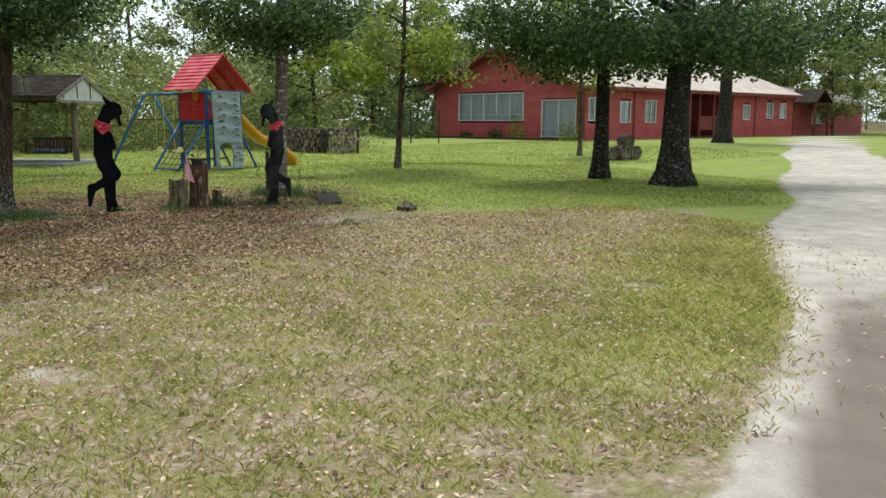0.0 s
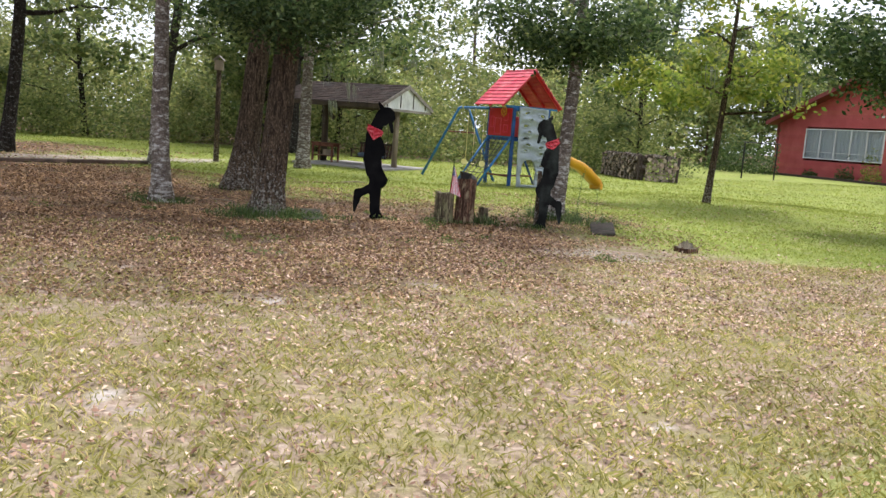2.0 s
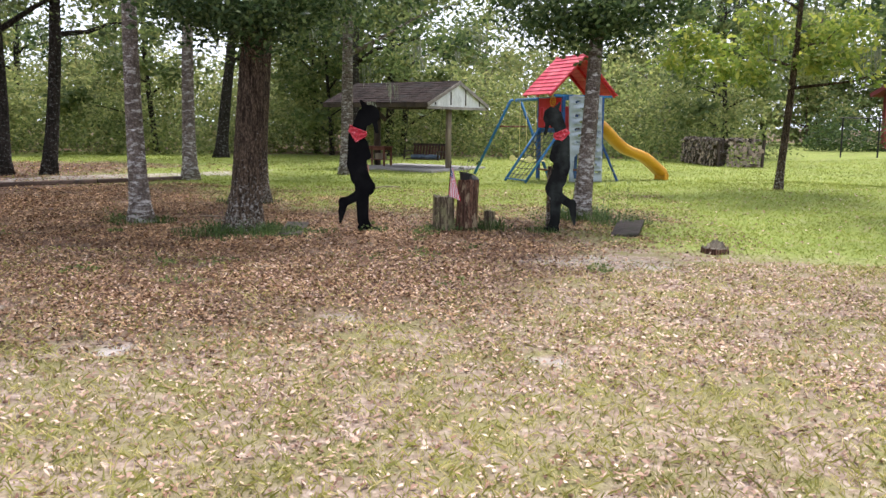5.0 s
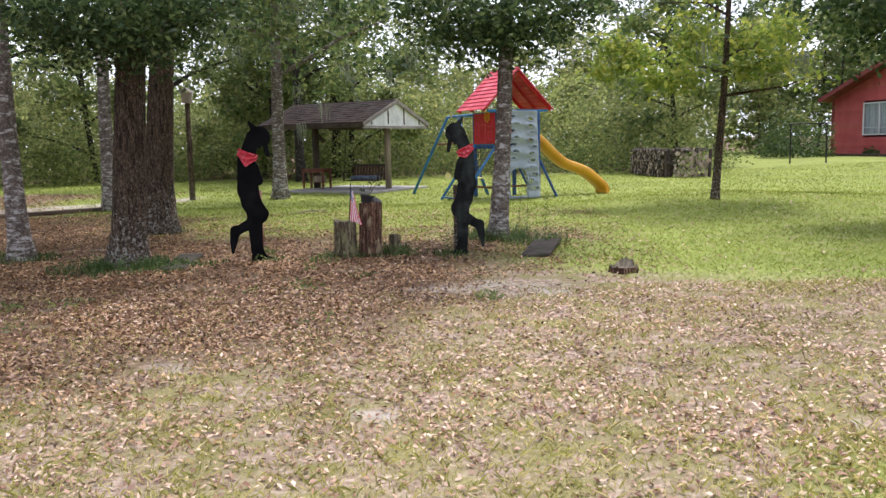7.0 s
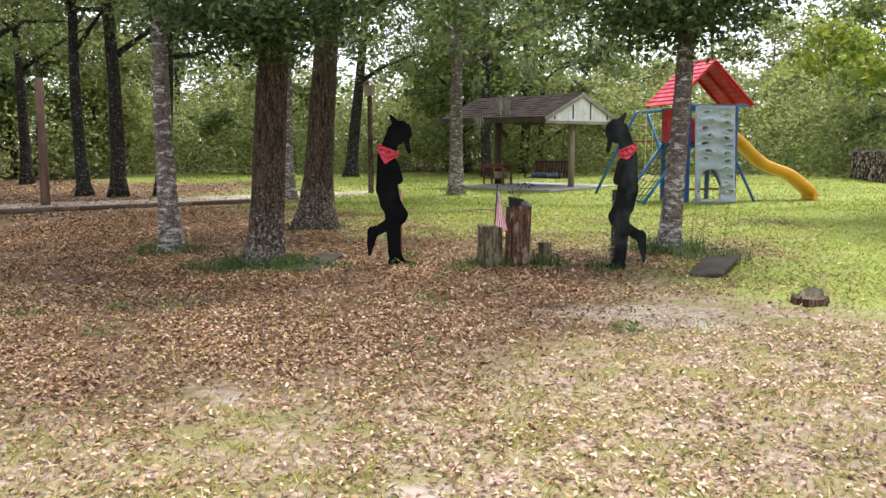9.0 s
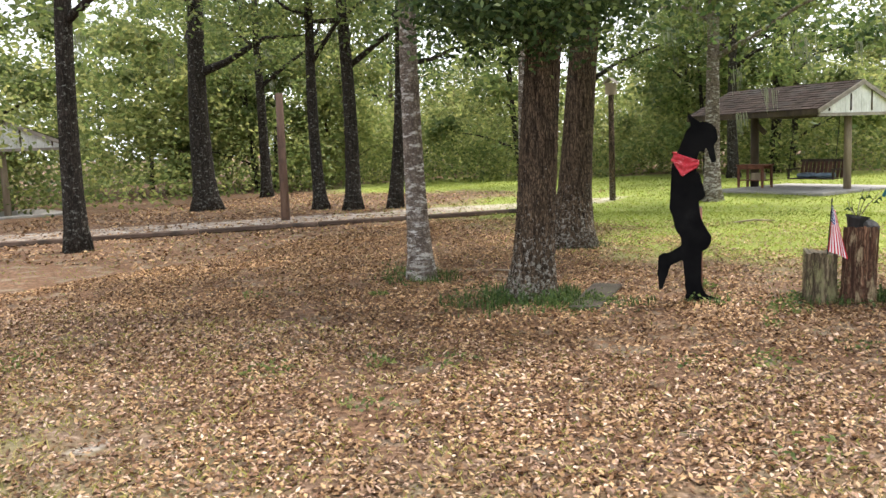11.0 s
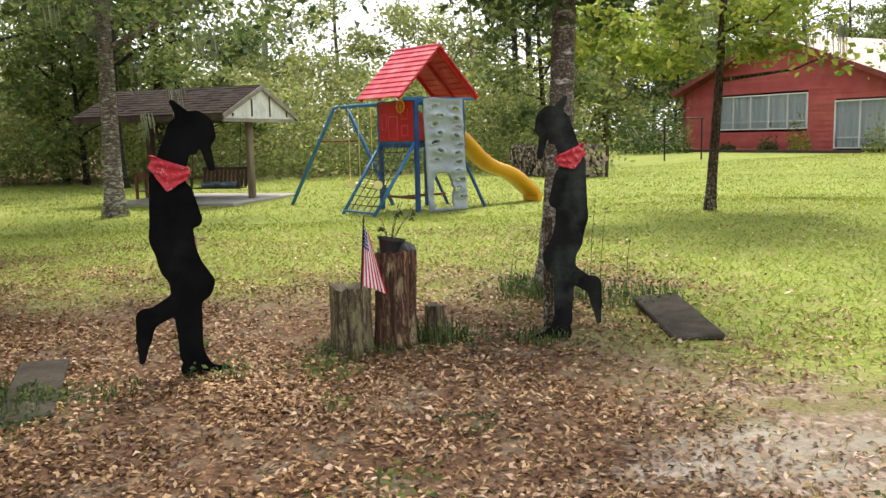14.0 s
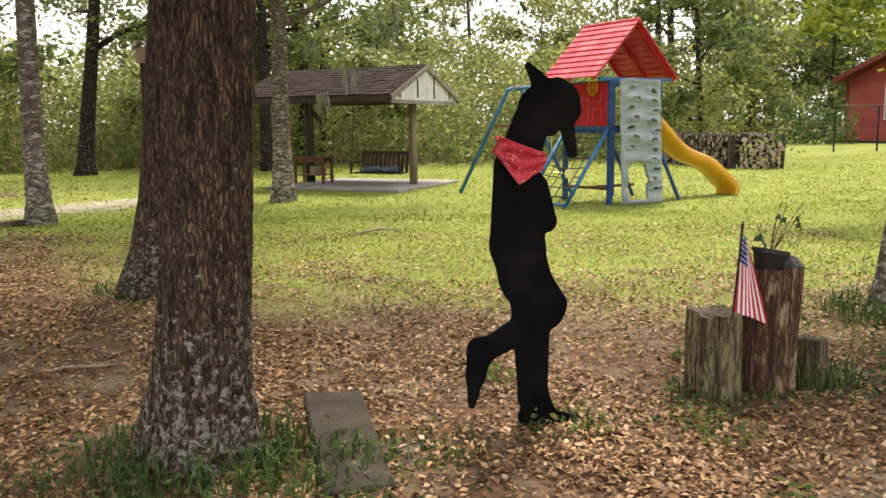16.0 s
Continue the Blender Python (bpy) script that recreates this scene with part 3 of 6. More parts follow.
    if moss:
        base = cen[nr.integers(0, len(cen), moss)] + nr.normal(size=(moss, 3)) * crown_r * 0.12
        n = 26
        strands = []
        for b in base:
            o = b + nr.normal(size=(n, 3)) * np.array([0.09, 0.09, 0.05])
            ln = nr.uniform(0.08, 0.55, n)
            for p, l in zip(o, ln):
                a = nr.uniform(0, 3.14)
                s = np.array([math.cos(a), math.sin(a), 0]) * 0.009
                strands.append([p - s, p + s, p + s * 0.4 + [0.03, 0, -l], p - s * 0.4 + [0.03, 0, -l]])
        part_mesh("moss", quads_mesh("moss", np.array(strands)), MOSS, root, "grey hanging moss strands")["kind"] = "stuff"
    return root


def at(x, y, rz=0, z=0):
    return pose(x, y, z, 0, 0, rz)


build_tree("oak_tree", at(-1.84, 11.75), "thick oak with furrowed brown bark, ferns at its foot", 11, 0.21, 3.3, 4.2, 21000, 0.088, BARK, LEAF_OAK, 11,
           (0.08, 0.0), 0.0, 9, 50, [(0.25, -0.55, 2.75), (0.6, -0.6, 2.65), (-0.3, -0.6, 2.85), (0.95, -0.3, 2.85), (-0.7, -0.2, 2.95), (0.4, -0.9, 2.95), (0.0, 0.5, 2.9), (1.3, -0.4, 3.1), (-0.5, -0.9, 3.1), (0.9, -0.9, 3.1)], 1.3, sides=120, low_size=0.07, low_share=0.2, relief=0.011)
build_tree("oak_tree", at(-3.6, 12.45), "slim oak with pale lichen-banded bark", 10, 0.135, 4.4, 3.2, 9000, 0.12, BARK_PALE, LEAF_OAK, 12, (0.0, 0.01), 0.07, 9, 50, [], 1.7, sides=16)
build_tree("oak_tree", at(-3.05, 15.85), "stout grey-brown oak leaning a little, flared foot", 12, 0.25, 3.8, 4.6, 19000, 0.14, BARK, LEAF_OAK, 13, (0.105, 0.0), 0.05, 9, 60, [(0.6, -0.5, 3.6), (-0.6, -0.5, 3.7), (0.1, -0.9, 3.9)], 1.9, moss=14)
build_tree("oak_tree", at(2.86, 14.05), "slim oak with white lichen rings on its trunk", 10, 0.135, 3.2, 2.8, 10500, 0.11, BARK_PALE, LEAF_OAK, 14, (0.055, 0.01), 0.05, 9, 55,
           [(0.3, -0.35, 2.95), (-0.4, -0.3, 2.95), (0.75, -0.1, 3.1), (-0.75, 0.2, 3.15), (0.0, 0.4, 3.0), (1.2, -0.2, 3.4), (-1.2, 0, 3.5), (0, -0.6, 3.2), (0.5, -0.5, 3.45), (-0.6, -0.5, 3.5)], 1.5, sides=18, low_size=0.105, low_share=0.5)
build_tree("young_hickory", at(7.65, 20.05, 0, 0.13), "young hickory with yellow-green leaves on open lawn", 7.6, 0.092, 2.4, 2.05, 6500, 0.16, BARK, LEAF_YELLOW, 15, (0.04, 0.0), 0.07, 12, 60,
           [(-1.4, -0.3, 2.55), (-1.6, 0.2, 3.0), (1.0, -0.2, 3.3), (0.6, 0.4, 3.4), (-0.9, -0.6, 2.5), (1.5, 0.1, 3.6), (-2.1, 0, 3.3), (-2.3, 0.3, 2.8), (-0.5, 0.3, 3.4), (0.5, -0.5, 2.7)], 1.3, moss=6, low_size=0.12, low_share=0.35)
build_tree("oak_tree", at(-3.05, 25.0), "mossy oak beside the picnic shelter", 11, 0.19, 3.8, 4.2, 15000, 0.15, BARK_PALE, LEAF_MID, 16, (0.02, 0.0), 0.02, 10, 60, [], 1.4, moss=110)
build_tree("oak_tree", at(-6.4, 21.6), "slender pale oak by the timber-edged lane", 13, 0.17, 6.6, 3.3, 9000, 0.15, BARK_PALE, LEAF_OAK, 17, (0.01, 0.0), 0.05, 8, 45)
build_tree("oak_tree", at(11.5, 15.9), "dark oak with low shady crown beside the drive", 11, 0.19, 3.2, 4.2, 17000, 0.14, BARK_DARK, LEAF_OAK, 18, (0.02, 0.0), 0.05, 10, 70,
           [(-1.5, 0, 3.1), (-0.6, -0.5, 3.2), (0.8, 0.2, 3.0), (-2.2, 0.4, 3.5), (1.6, 0, 3.3), (-1.0, 0.6, 2.9), (-2.9, 0.2, 3.8), (-2.0, -0.4, 3.3), (0, 0, 3.2), (-1.2, 0, 3.3)], 1.7, low_size=0.12, low_share=0.5)
build_tree("oak_tree", at(11.7, 13.3), "thick dark oak beside the sandy drive", 12, 0.31, 3.3, 4.6, 23000, 0.14, BARK_DARK, LEAF_OAK, 19, (0.03, 0.0), 0.05, 10, 70,
           [(-1.2, 0, 3.2), (0.5, -0.8, 3.1), (1.4, 0.2, 3.0), (2.4, 0.2, 3.2), (-2.0, 0.6, 3.5), (0, 0.6, 3.0), (3.2, 0, 3.4), (-0.5, -0.8, 3.2), (1.9, -0.6, 3.2), (0.6, 0, 3.3), (4.1, 0.3, 3.6), (4.9, -0.4, 3.8), (3.7, 1.0, 3.4)], 1.7, sides=20, low_size=0.12, low_share=0.5)
build_tree("oak_tree", at(30.0, 32.0, 0, 0.33), "dark oak standing in front of the red house", 13, 0.36, 5.0, 5.0, 9000, 0.2, BARK_DARK, LEAF_OAK, 20, (0, 0), 0.06, 10, 70)
build_tree("sapling", at(17.5, 26.0, 0, 0.08), "thin young tree in front of the red house", 6.5, 0.09, 2.6, 2.0, 3200, 0.15, BARK, LEAF_YELLOW, 21, (0, 0), 0.06, 8, 40)
for x, y, r, ln, sd in ((-10.95, 23.0, 0.19, 0.09, 31), (-11.9, 22.4, 0.2, 0.02, 32), (-12.9, 22.3, 0.17, -0.03, 33), (-16.9, 22.0, 0.33, 0.0, 34), (-11.4, 13.5, 0.19, 0.01, 35),
                        (-19.5, 27.5, 0.2, 0.01, 36), (-10.5, 35.6, 0.25, 0.1, 37), (-4.9, 36.5, 0.2, -0.02, 38), (-22.0, 17.0, 0.24, 0.0, 39)):
    build_tree("oak_tree", at(x, y), "dark-trunked oak at the edge of the woods", 12 + sd % 3, r, 4.2, 4.0, 6500, 0.16, BARK_DARK, LEAF_MID, sd, (ln, 0), 0.07, 10, 60, [], 1.5, moss=10, group="oaks along the lane")

# woods all around: a few kinds of tree, repeated
kinds = []
for i, (h, r, cf, cr, nl, mt, bk, moss) in enumerate(((15, 0.2, 3.0, 3.6, 3300, LEAF_MID, BARK, 8), (12, 0.15, 1.6, 3.2, 3500, LEAF_LIGHT, BARK_PALE, 0),
                                              (17, 0.24, 5.0, 4.0, 3300, LEAF_OAK, BARK_DARK, 10), (8, 0.1, 0.7, 2.8, 4600, LEAF_LIGHT, BARK, 0), (10, 0.12, 1.0, 3.0, 4600, LEAF_MID, BARK_DARK, 8))):
    kinds.append(build_tree("woodland_tree", at((-30, 0, 14, -14, 26)[i], 52 + 2 * i), "leafy woodland tree in the far tree line", h, r, cf, cr, nl, 0.30, bk, mt, 50 + i, (0.01 * i, 0), 0.1, 10, 44, [], 1.3, moss, "woodland trees"))
wr = random.Random(5)
spots, dark_spots = [], []


def clearing(x, y):
    """Stretches of the tree line where only low growth stands and the sky comes down."""
    a = math.degrees(math.atan2(x - 1.5, y - 4))
    return any(abs(a - c) < w for c, w in ((-28.0, 2.4), (-3.5, 1.9), (7.6, 1.7), (20.0, 1.6)))


def in_woods(x, y):
    if clearing(x, y):
        return False
    if math.hypot(x + 21, y - 20) < 5:
        return False
    if y < 36 and -21 < x < 50:
        return False
    if 14 < x < 80 and y > 30:
        return y > 66
    return True


for ring, (n, d0, d1) in enumerate(((24, 38, 46), (20, 46, 60), (8, 60, 80))):
    for i in range(n):
        a = 2 * math.pi * (i + wr.random() * 0.8) / n
        d = wr.uniform(d0, d1)
        x, y = 4 + d * 1.05 * math.sin(a), 6 + d * math.cos(a)
        if in_woods(x, y) and (y > 4 or ring == 0):
            spots.append((x, y))
for i in range(13):
    sx, sy = wr.uniform(-29, -21), wr.uniform(2, 40)
    if math.hypot(sx + 22, sy - 20) > 5.5:
        spots.append((sx, sy))
for x, y in ((-31, 14), (-32, 25), (-33, 34), (-30, 46), (16, 60), (19, 63), (23, 66)):
    dark_spots.append((x, y))
for i in range(8):
    spots.append((wr.uniform(-20, 13), wr.uniform(39, 44)))
for i in range(14):
    spots.append((30 + 5.4 * i + wr.uniform(-1.5, 1.5), 68 + 3 * (i % 3)))
for i in range(20):
    dark_spots.append((24 + 3.2 * i + wr.uniform(-1, 1), 62 + 1.1 * i + wr.uniform(-1.5, 3.5)))
for i in range(14):
    spots.append((58 + wr.uniform(-4, 14), 8 + 4.6 * i))
for i, (x, y) in enumerate(p for p in spots if not clearing(*p)):
    copy_thing(kinds[wr.choice((0, 1, 2, 3, 3, 3, 4, 4))], pose(x, y, 0, 0, 0, wr.uniform(0, 360)) @ Matrix.Scale(wr.uniform(0.8, 1.2), 4))

for x, y in dark_spots:
    copy_thing(kinds[wr.choice((0, 2, 4, 4))], pose(x, y, 0, 0, 0, wr.uniform(0, 360)) @ Matrix.Scale(wr.uniform(1.0, 1.35), 4))

for x, y in ((61, 44), (64, 49), (66, 55), (63, 60), (70, 47), (71, 62), (58, 64), (74, 55)):
    copy_thing(kinds[wr.choice((0, 2))], pose(x, y, 0, 0, 0, wr.uniform(0, 360)) @ Matrix.Scale(wr.uniform(1.15, 1.4), 4))
for a in (-29.5, -27.8, -26.4, -4.6, -3.0, 6.8, 8.4, 19.4):
    d = wr.uniform(50, 57)
    copy_thing(kinds[3], pose(1.5 + d * math.sin(math.radians(a)), 4 + d * math.cos(math.radians(a)), 0, 0, 0, wr.uniform(0, 360)) @ Matrix.Scale(wr.uniform(0.7, 0.9) + (0.3 if a > 5 else 0), 4))

# low growth at the foot of the woods
ug = np.random.default_rng(8)


def undergrowth(name, count, clump_list, leaf, mat, label):
    c = np.array(clump_list)
    w = ug.integers(0, len(c), count)
    o = ug.normal(size=(count, 3)) * c[w, 3:4] * np.array([1.0, 1.0, 0.75])
    p = c[w, :3] + o
    p[:, 2] = np.abs(p[:, 2])
    tagged(part_mesh(name, quads_mesh(name, leaf_cards(ug, p, leaf, leaf * 0.55, 0.0)), mat), label, "undergrowth", kind="stuff")


def edge_clumps(n, zmax, seed):
    r = random.Random(seed)
    out = []
    for i in range(n):
        u = r.random()
        if u < 0.62:
            x = r.uniform(-26, 13.5)
            y = 38.5 + r.uniform(0, 7) + (0.0 if x > -8 else 0.2 * (x + 8))
        elif u < 0.9:
            x = r.uniform(-29, -20)
            y = r.uniform(2, 40)
        else:
            x, y = r.uniform(20, 90), r.uniform(64, 72)
        z = r.uniform(0.2, zmax) ** 1.0
        out.append((x, y, z, r.uniform(0.4, 1.0)))
    return out


far_edge = []
fr = random.Random(77)
for i in range(520):
    if i % 3:
        far_edge.append((fr.uniform(-34, 15), fr.uniform(45, 54), fr.uniform(0.6, 5.0), fr.uniform(0.6, 1.2)))
    else:
        far_edge.append((fr.uniform(-36, -27), fr.uniform(0, 46), fr.uniform(1.0, 6.5), fr.uniform(0.6, 1.3)))
back_edge = []
for i in range(420):
    if i % 2:
        back_edge.append((fr.uniform(-44, 25), fr.uniform(57, 66), fr.uniform(0.3, 4.6), fr.uniform(0.8, 1.5)))
    else:
        back_edge.append((fr.uniform(-48, -38), fr.uniform(-4, 58), 8.5 * fr.random() ** 1.2, fr.uniform(0.9, 1.8)))
undergrowth("undergrowth", 42000, back_edge, 0.42, LEAF_MID, "dark dense growth far back in the woods")
undergrowth("undergrowth", 48000, far_edge, 0.27, LEAF_LIGHT, "soft bright green young growth deeper in the woods")
undergrowth("undergrowth", 60000, edge_clumps(560, 3.4, 1), 0.19, LEAF_LIGHT, "bright leafy undergrowth at the woodland edge")
undergrowth("undergrowth", 34000, edge_clumps(420, 1.4, 2), 0.18, LEAF_MID, "dense dark green undergrowth below the trees")


# ---- the two cut-out figures ----
def cutout_bm(capsules, thick, mirror):
    """A flat board sawn to the joined outline of rounded limbs; x to the front, z up."""
    step = 0.014
    xs, zs = np.arange(-0.70, 0.12, step), np.arange(-0.02, 1.88, step)
    X, Z = np.meshgrid(xs, zs)

    def dist(px, pz):
        d = np.full(np.shape(px), 9.0)
        for x0, z0, r0, x1, z1, r1 in capsules:
            bx, bz = x1 - x0, z1 - z0
            t = np.clip(((px - x0) * bx + (pz - z0) * bz) / (bx * bx + bz * bz), 0, 1)
            e = np.hypot(px - x0 - t * bx, pz - z0 - t * bz) - (r0 + (r1 - r0) * t)
            k = 0.022
            hmix = np.clip(0.5 + 0.5 * (d - e) / k, 0, 1)
            d = d * (1 - hmix) + e * hmix - k * hmix * (1 - hmix)
        return d
    D = dist(X, Z)
    inside = (D[:-1, :-1] + D[1:, :-1] + D[1:, 1:] + D[:-1, 1:]) < 0
    bm = bmesh.new()
    made, faces = {}, []

    def vert(i, j):
        if (i, j) not in made:
            made[(i, j)] = [xs[j], zs[i]]
        return (i, j)
    cells = np.argwhere(inside)
    for i, j in cells:
        faces.append([vert(i, j), vert(i, j + 1), vert(i + 1, j + 1), vert(i + 1, j)])
    cellset = {(int(i), int(j)) for i, j in cells}
    for (i, j), p in made.items():
        if not all((i - a, j - b) in cellset for a in (0, 1) for b in (0, 1)):
            for _ in range(3):
                d0 = float(dist(p[0], p[1]))
                gx = float(dist(p[0] + 1e-3, p[1]) - d0) / 1e-3
                gz = float(dist(p[0], p[1] + 1e-3) - d0) / 1e-3
                g2 = max(gx * gx + gz * gz, 0.3)
                p[0] -= d0 * gx / g2
                p[1] -= d0 * gz / g2
    sx = -0.86 if mirror else 1
    vs = {k: bm.verts.new((sx * p[0], 0, max(p[1], 0.0))) for k, p in made.items()}
    fs = [bm.faces.new([vs[k] for k in f]) for f in faces]
    ex = bmesh.ops.extrude_face_region(bm, geom=fs)
    bmesh.ops.translate(bm, vec=(0, thick, 0), verts=[v for v in ex["geom"] if isinstance(v, bmesh.types.BMVert)])
    bmesh.ops.recalc_face_normals(bm, faces=bm.faces)
    return bm


LEANER = [(-0.262, 1.768, 0.016, -0.195, 1.675, 0.046), (-0.21, 1.575, 0.10, -0.105, 1.605, 0.092), (-0.125, 1.665, 0.05, -0.10, 1.62, 0.06), (-0.055, 1.555, 0.05, -0.06, 1.54, 0.045), (-0.075, 1.49, 0.034, -0.045, 1.355, 0.024), (-0.17, 1.53, 0.065, -0.15, 1.47, 0.032),
          (-0.25, 1.50, 0.09, -0.32, 1.30, 0.10), (-0.32, 1.28, 0.11, -0.315, 0.92, 0.135), (-0.25, 1.18, 0.09, -0.175, 1.03, 0.055), (-0.315, 0.92, 0.13, -0.275, 0.74, 0.125),
          (-0.28, 0.76, 0.12, -0.14, 0.615, 0.075), (-0.16, 0.57, 0.075, -0.49, 0.39, 0.055), (-0.50, 0.40, 0.068, -0.525, 0.27, 0.045), (-0.525, 0.27, 0.045, -0.545, 0.125, 0.018), (-0.25, 0.66, 0.10, -0.235, 0.14, 0.072),
          (-0.235, 0.16, 0.072, -0.16, 0.05, 0.05), (-0.255, 0.05, 0.055, -0.005, 0.02, 0.02)]
for mirror, spot, tilt, mat, lab in ((False, (-0.01, 12.0), 4, BLACK_PAINT, "black plywood cut-out of a leaning cowboy in a hat"),
                                     (True, (2.18, 12.3), -7, WORN_BLACK, "weathered black plywood cut-out of a leaning cowboy")):
    s = -0.86 if mirror else 1
    fig = part("cowboy_cutout", cutout_bm(LEANER, 0.019, mirror), mat)
    fig.matrix_basis = pose(spot[0], spot[1], 0, 0, 0, tilt)
    tagged(fig, lab, "statue", "cowboy cut-outs")
    # stake that the board is screwed to
    stake = thing("wooden_stake", pose(spot[0] - (0.205 if not mirror else -0.12), spot[1] + 0.085, 0, 0, 0, tilt), "short brown wooden stake behind a cut-out figure", "post", "stakes")
    part("post", tube_bm([(0, 0, -0.1), (0, 0, 0.4), (0.0, 0, 0.90)], [0.038, 0.036, 0.034], 10, wobble=0.12, seed=3), BARK if mirror else RED_WOOD, stake, "", True)
    part("top", tube_bm([(0, 0, 0.901), (0, 0, 0.912)], [0.033, 0.03], 10), STUMP_TOP, stake)
    # neckerchief: a folded band round the board and a pointed drop in front
    bm = bmesh.new()
    nu, nv = 26, 10
    for face in (-1, 1):
        grid = []
        for iu in range(nu + 1):
            u = iu / nu
            col = []
            for iv in range(nv + 1):
                v = iv / nv
                top = 1.445 - 0.085 * u
                drop = 0.085 + ((0.06 if mirror else 0.11) * max(0.0, 1 - abs(2 * u - 0.95)) ** 1.2 if face < 0 else 0.0)
                x = -0.42 + 0.235 * u + 0.01 * math.sin(v * 5)
                z = top - drop * v
                fold = 0.016 * math.sin(v * 15 + u * 9 + 2 * math.sin(u * 5)) + 0.008 * math.sin(u * 27 + v * 9)
                bulge = 0.032 * math.sin(math.pi * min(max(u, 0.02), 0.98)) ** 0.5
                col.append(bm.verts.new((s * x, (0.0095 + face * (0.016 + bulge + fold)), z)))
            grid.append(col)
        for iu in range(nu):
            for iv in range(nv):
                bm.faces.new((grid[iu][iv], grid[iu + 1][iv], grid[iu + 1][iv + 1], grid[iu][iv + 1]))
    bmesh.ops.recalc_face_normals(bm, faces=bm.faces)
    tie = part("bandana", bm, BANDANA, None, "", True)
    tie.matrix_basis = fig.matrix_basis.copy()
    sol = tie.modifiers.new("cloth", "SOLIDIFY")
    sol.thickness = 0.003
    tagged(tie, "red patterned bandana tied round a cut-out's neck", "bandana", "bandanas")


# ---- stumps, flag and pot ----
def stump(name, x, y, h, r, mat, label, seed, lean=0.0, rough=0.12):
    root = thing(name, at(x, y), label, "stump")
    rnd = random.Random(seed)
    bm = bmesh.new()
    n, rows = 48, 9
    tops, rings = [], []
    for j in range(rows + 1):
        z = -0.05 + (h + 0.05) * j / rows
        ring = []
        for k in range(n):
            a = 2 * math.pi * k / n
            rr = r * (1 + 0.08 * math.exp(-max(z, 0) / 0.07)) * (1 + rough * noise.noise(Vector((math.cos(a) * 2.2, math.sin(a) * 2.2, seed + z * 0.4))))
            rr *= 1 - 0.05 * abs(math.sin(k * 2.4 + seed)) - 0.03 * abs(math.sin(k * 1.1 + z * 3))
            zz = z + (stump_jag(a, seed) * (1 + 2 * (rough > 0.3)) if j == rows else 0)
            ring.append(bm.verts.new((rr * math.cos(a) + lean * z, rr * math.sin(a), zz)))
        rings.append(ring)
    for a, b in zip(rings, rings[1:]):
        for k in range(n):
            bm.faces.new((a[k], a[(k + 1) % n], b[(k + 1) % n], b[k]))
    part("side", bm, mat, root)
    bm = bmesh.new()
    top = [bm.verts.new(v) for v in [(0.985 * (rings_co[0]), 0.985 * rings_co[1], rings_co[2]) for rings_co in stump_ring(r, h, n, seed, lean, rough)]]
    mid = [bm.verts.new((v.co.x * 0.6 + lean * h * 0.4, v.co.y * 0.6, h - 0.02 - 0.02 * rnd.random())) for v in top]
    c = bm.verts.new((lean * h, 0, h - 0.05))
    for k in range(n):
        bm.faces.new((top[k], top[(k + 1) % n], mid[(k + 1) % n], mid[k]))
        bm.faces.new((mid[k], mid[(k + 1) % n], c))
    part("cut_top", bm, STUMP_TOP, root, "rough dark cut top")
    return root


def stump_jag(a, seed):
    return 0.03 * noise.noise(Vector((math.cos(a) * 1.5, math.sin(a) * 1.5, seed * 3.1))) + 0.02 * noise.noise(Vector((math.cos(a) * 6, math.sin(a) * 6, seed * 1.7)))


def stump_ring(r, h, n, seed, lean, rough):
    out = []
    for k in range(n):
        a = 2 * math.pi * k / n
        rr = r * (1 + rough * noise.noise(Vector((math.cos(a) * 2.2, math.sin(a) * 2.2, seed + h * 0.4))))
        rr *= 1 - 0.05 * abs(math.sin(k * 2.4 + seed)) - 0.03 * abs(math.sin(k * 1.1 + h * 3))
        out.append((rr * math.cos(a) + lean * h, rr * math.sin(a), h + stump_jag(a, seed) * (1 + 2 * (rough > 0.3))))
    return out


stump("tree_stump", 0.83, 12.4, 0.47, 0.155, STUMP_WOOD, "short weathered grey-green stump post with split top", 4)
stump("tree_stump", 1.15, 12.45, 0.70, 0.155, STUMP_RED, "taller reddish stump post with rough top", 7, 0.03)
stump("tree_stump", 1.47, 12.55, 0.26, 0.085, STUMP_WOOD, "small mossy stump overgrown with weeds", 9)
stump("tree_stump", 4.2, 10.75, 0.06, 0.15, STUMP_RED, "low rotten stump sawn near the ground", 13, 0, 0.5)

flag = thing("small_flag", pose(0.90, 12.33, 0.46, 0, 4, -8) @ Matrix.Scale(1.12, 4), "small stars-and-stripes flag on a black stick, hanging limp", "flag")
part("stick", tube_bm([(0, 0, -0.05), (0, 0, 0.42)], 0.005, 6), BLACK_IRON, flag)
part("finial", tube_bm([(0, 0, 0.42), (0, 0, 0.44), (0, 0, 0.46)], [0.008, 0.007, 0.001], 6), BLACK_IRON, flag)


def cloth_point(u, v):
    """u along the flag's length, which hangs down; v from the stick outward."""
    x = 0.004 + v * (0.03 + 0.13 * u)
    z = 0.40 - u * 0.38 - v * 0.05
    y = 0.012 * math.sin(v * 9 + u * 3) - 0.004
    return (x, y, z)


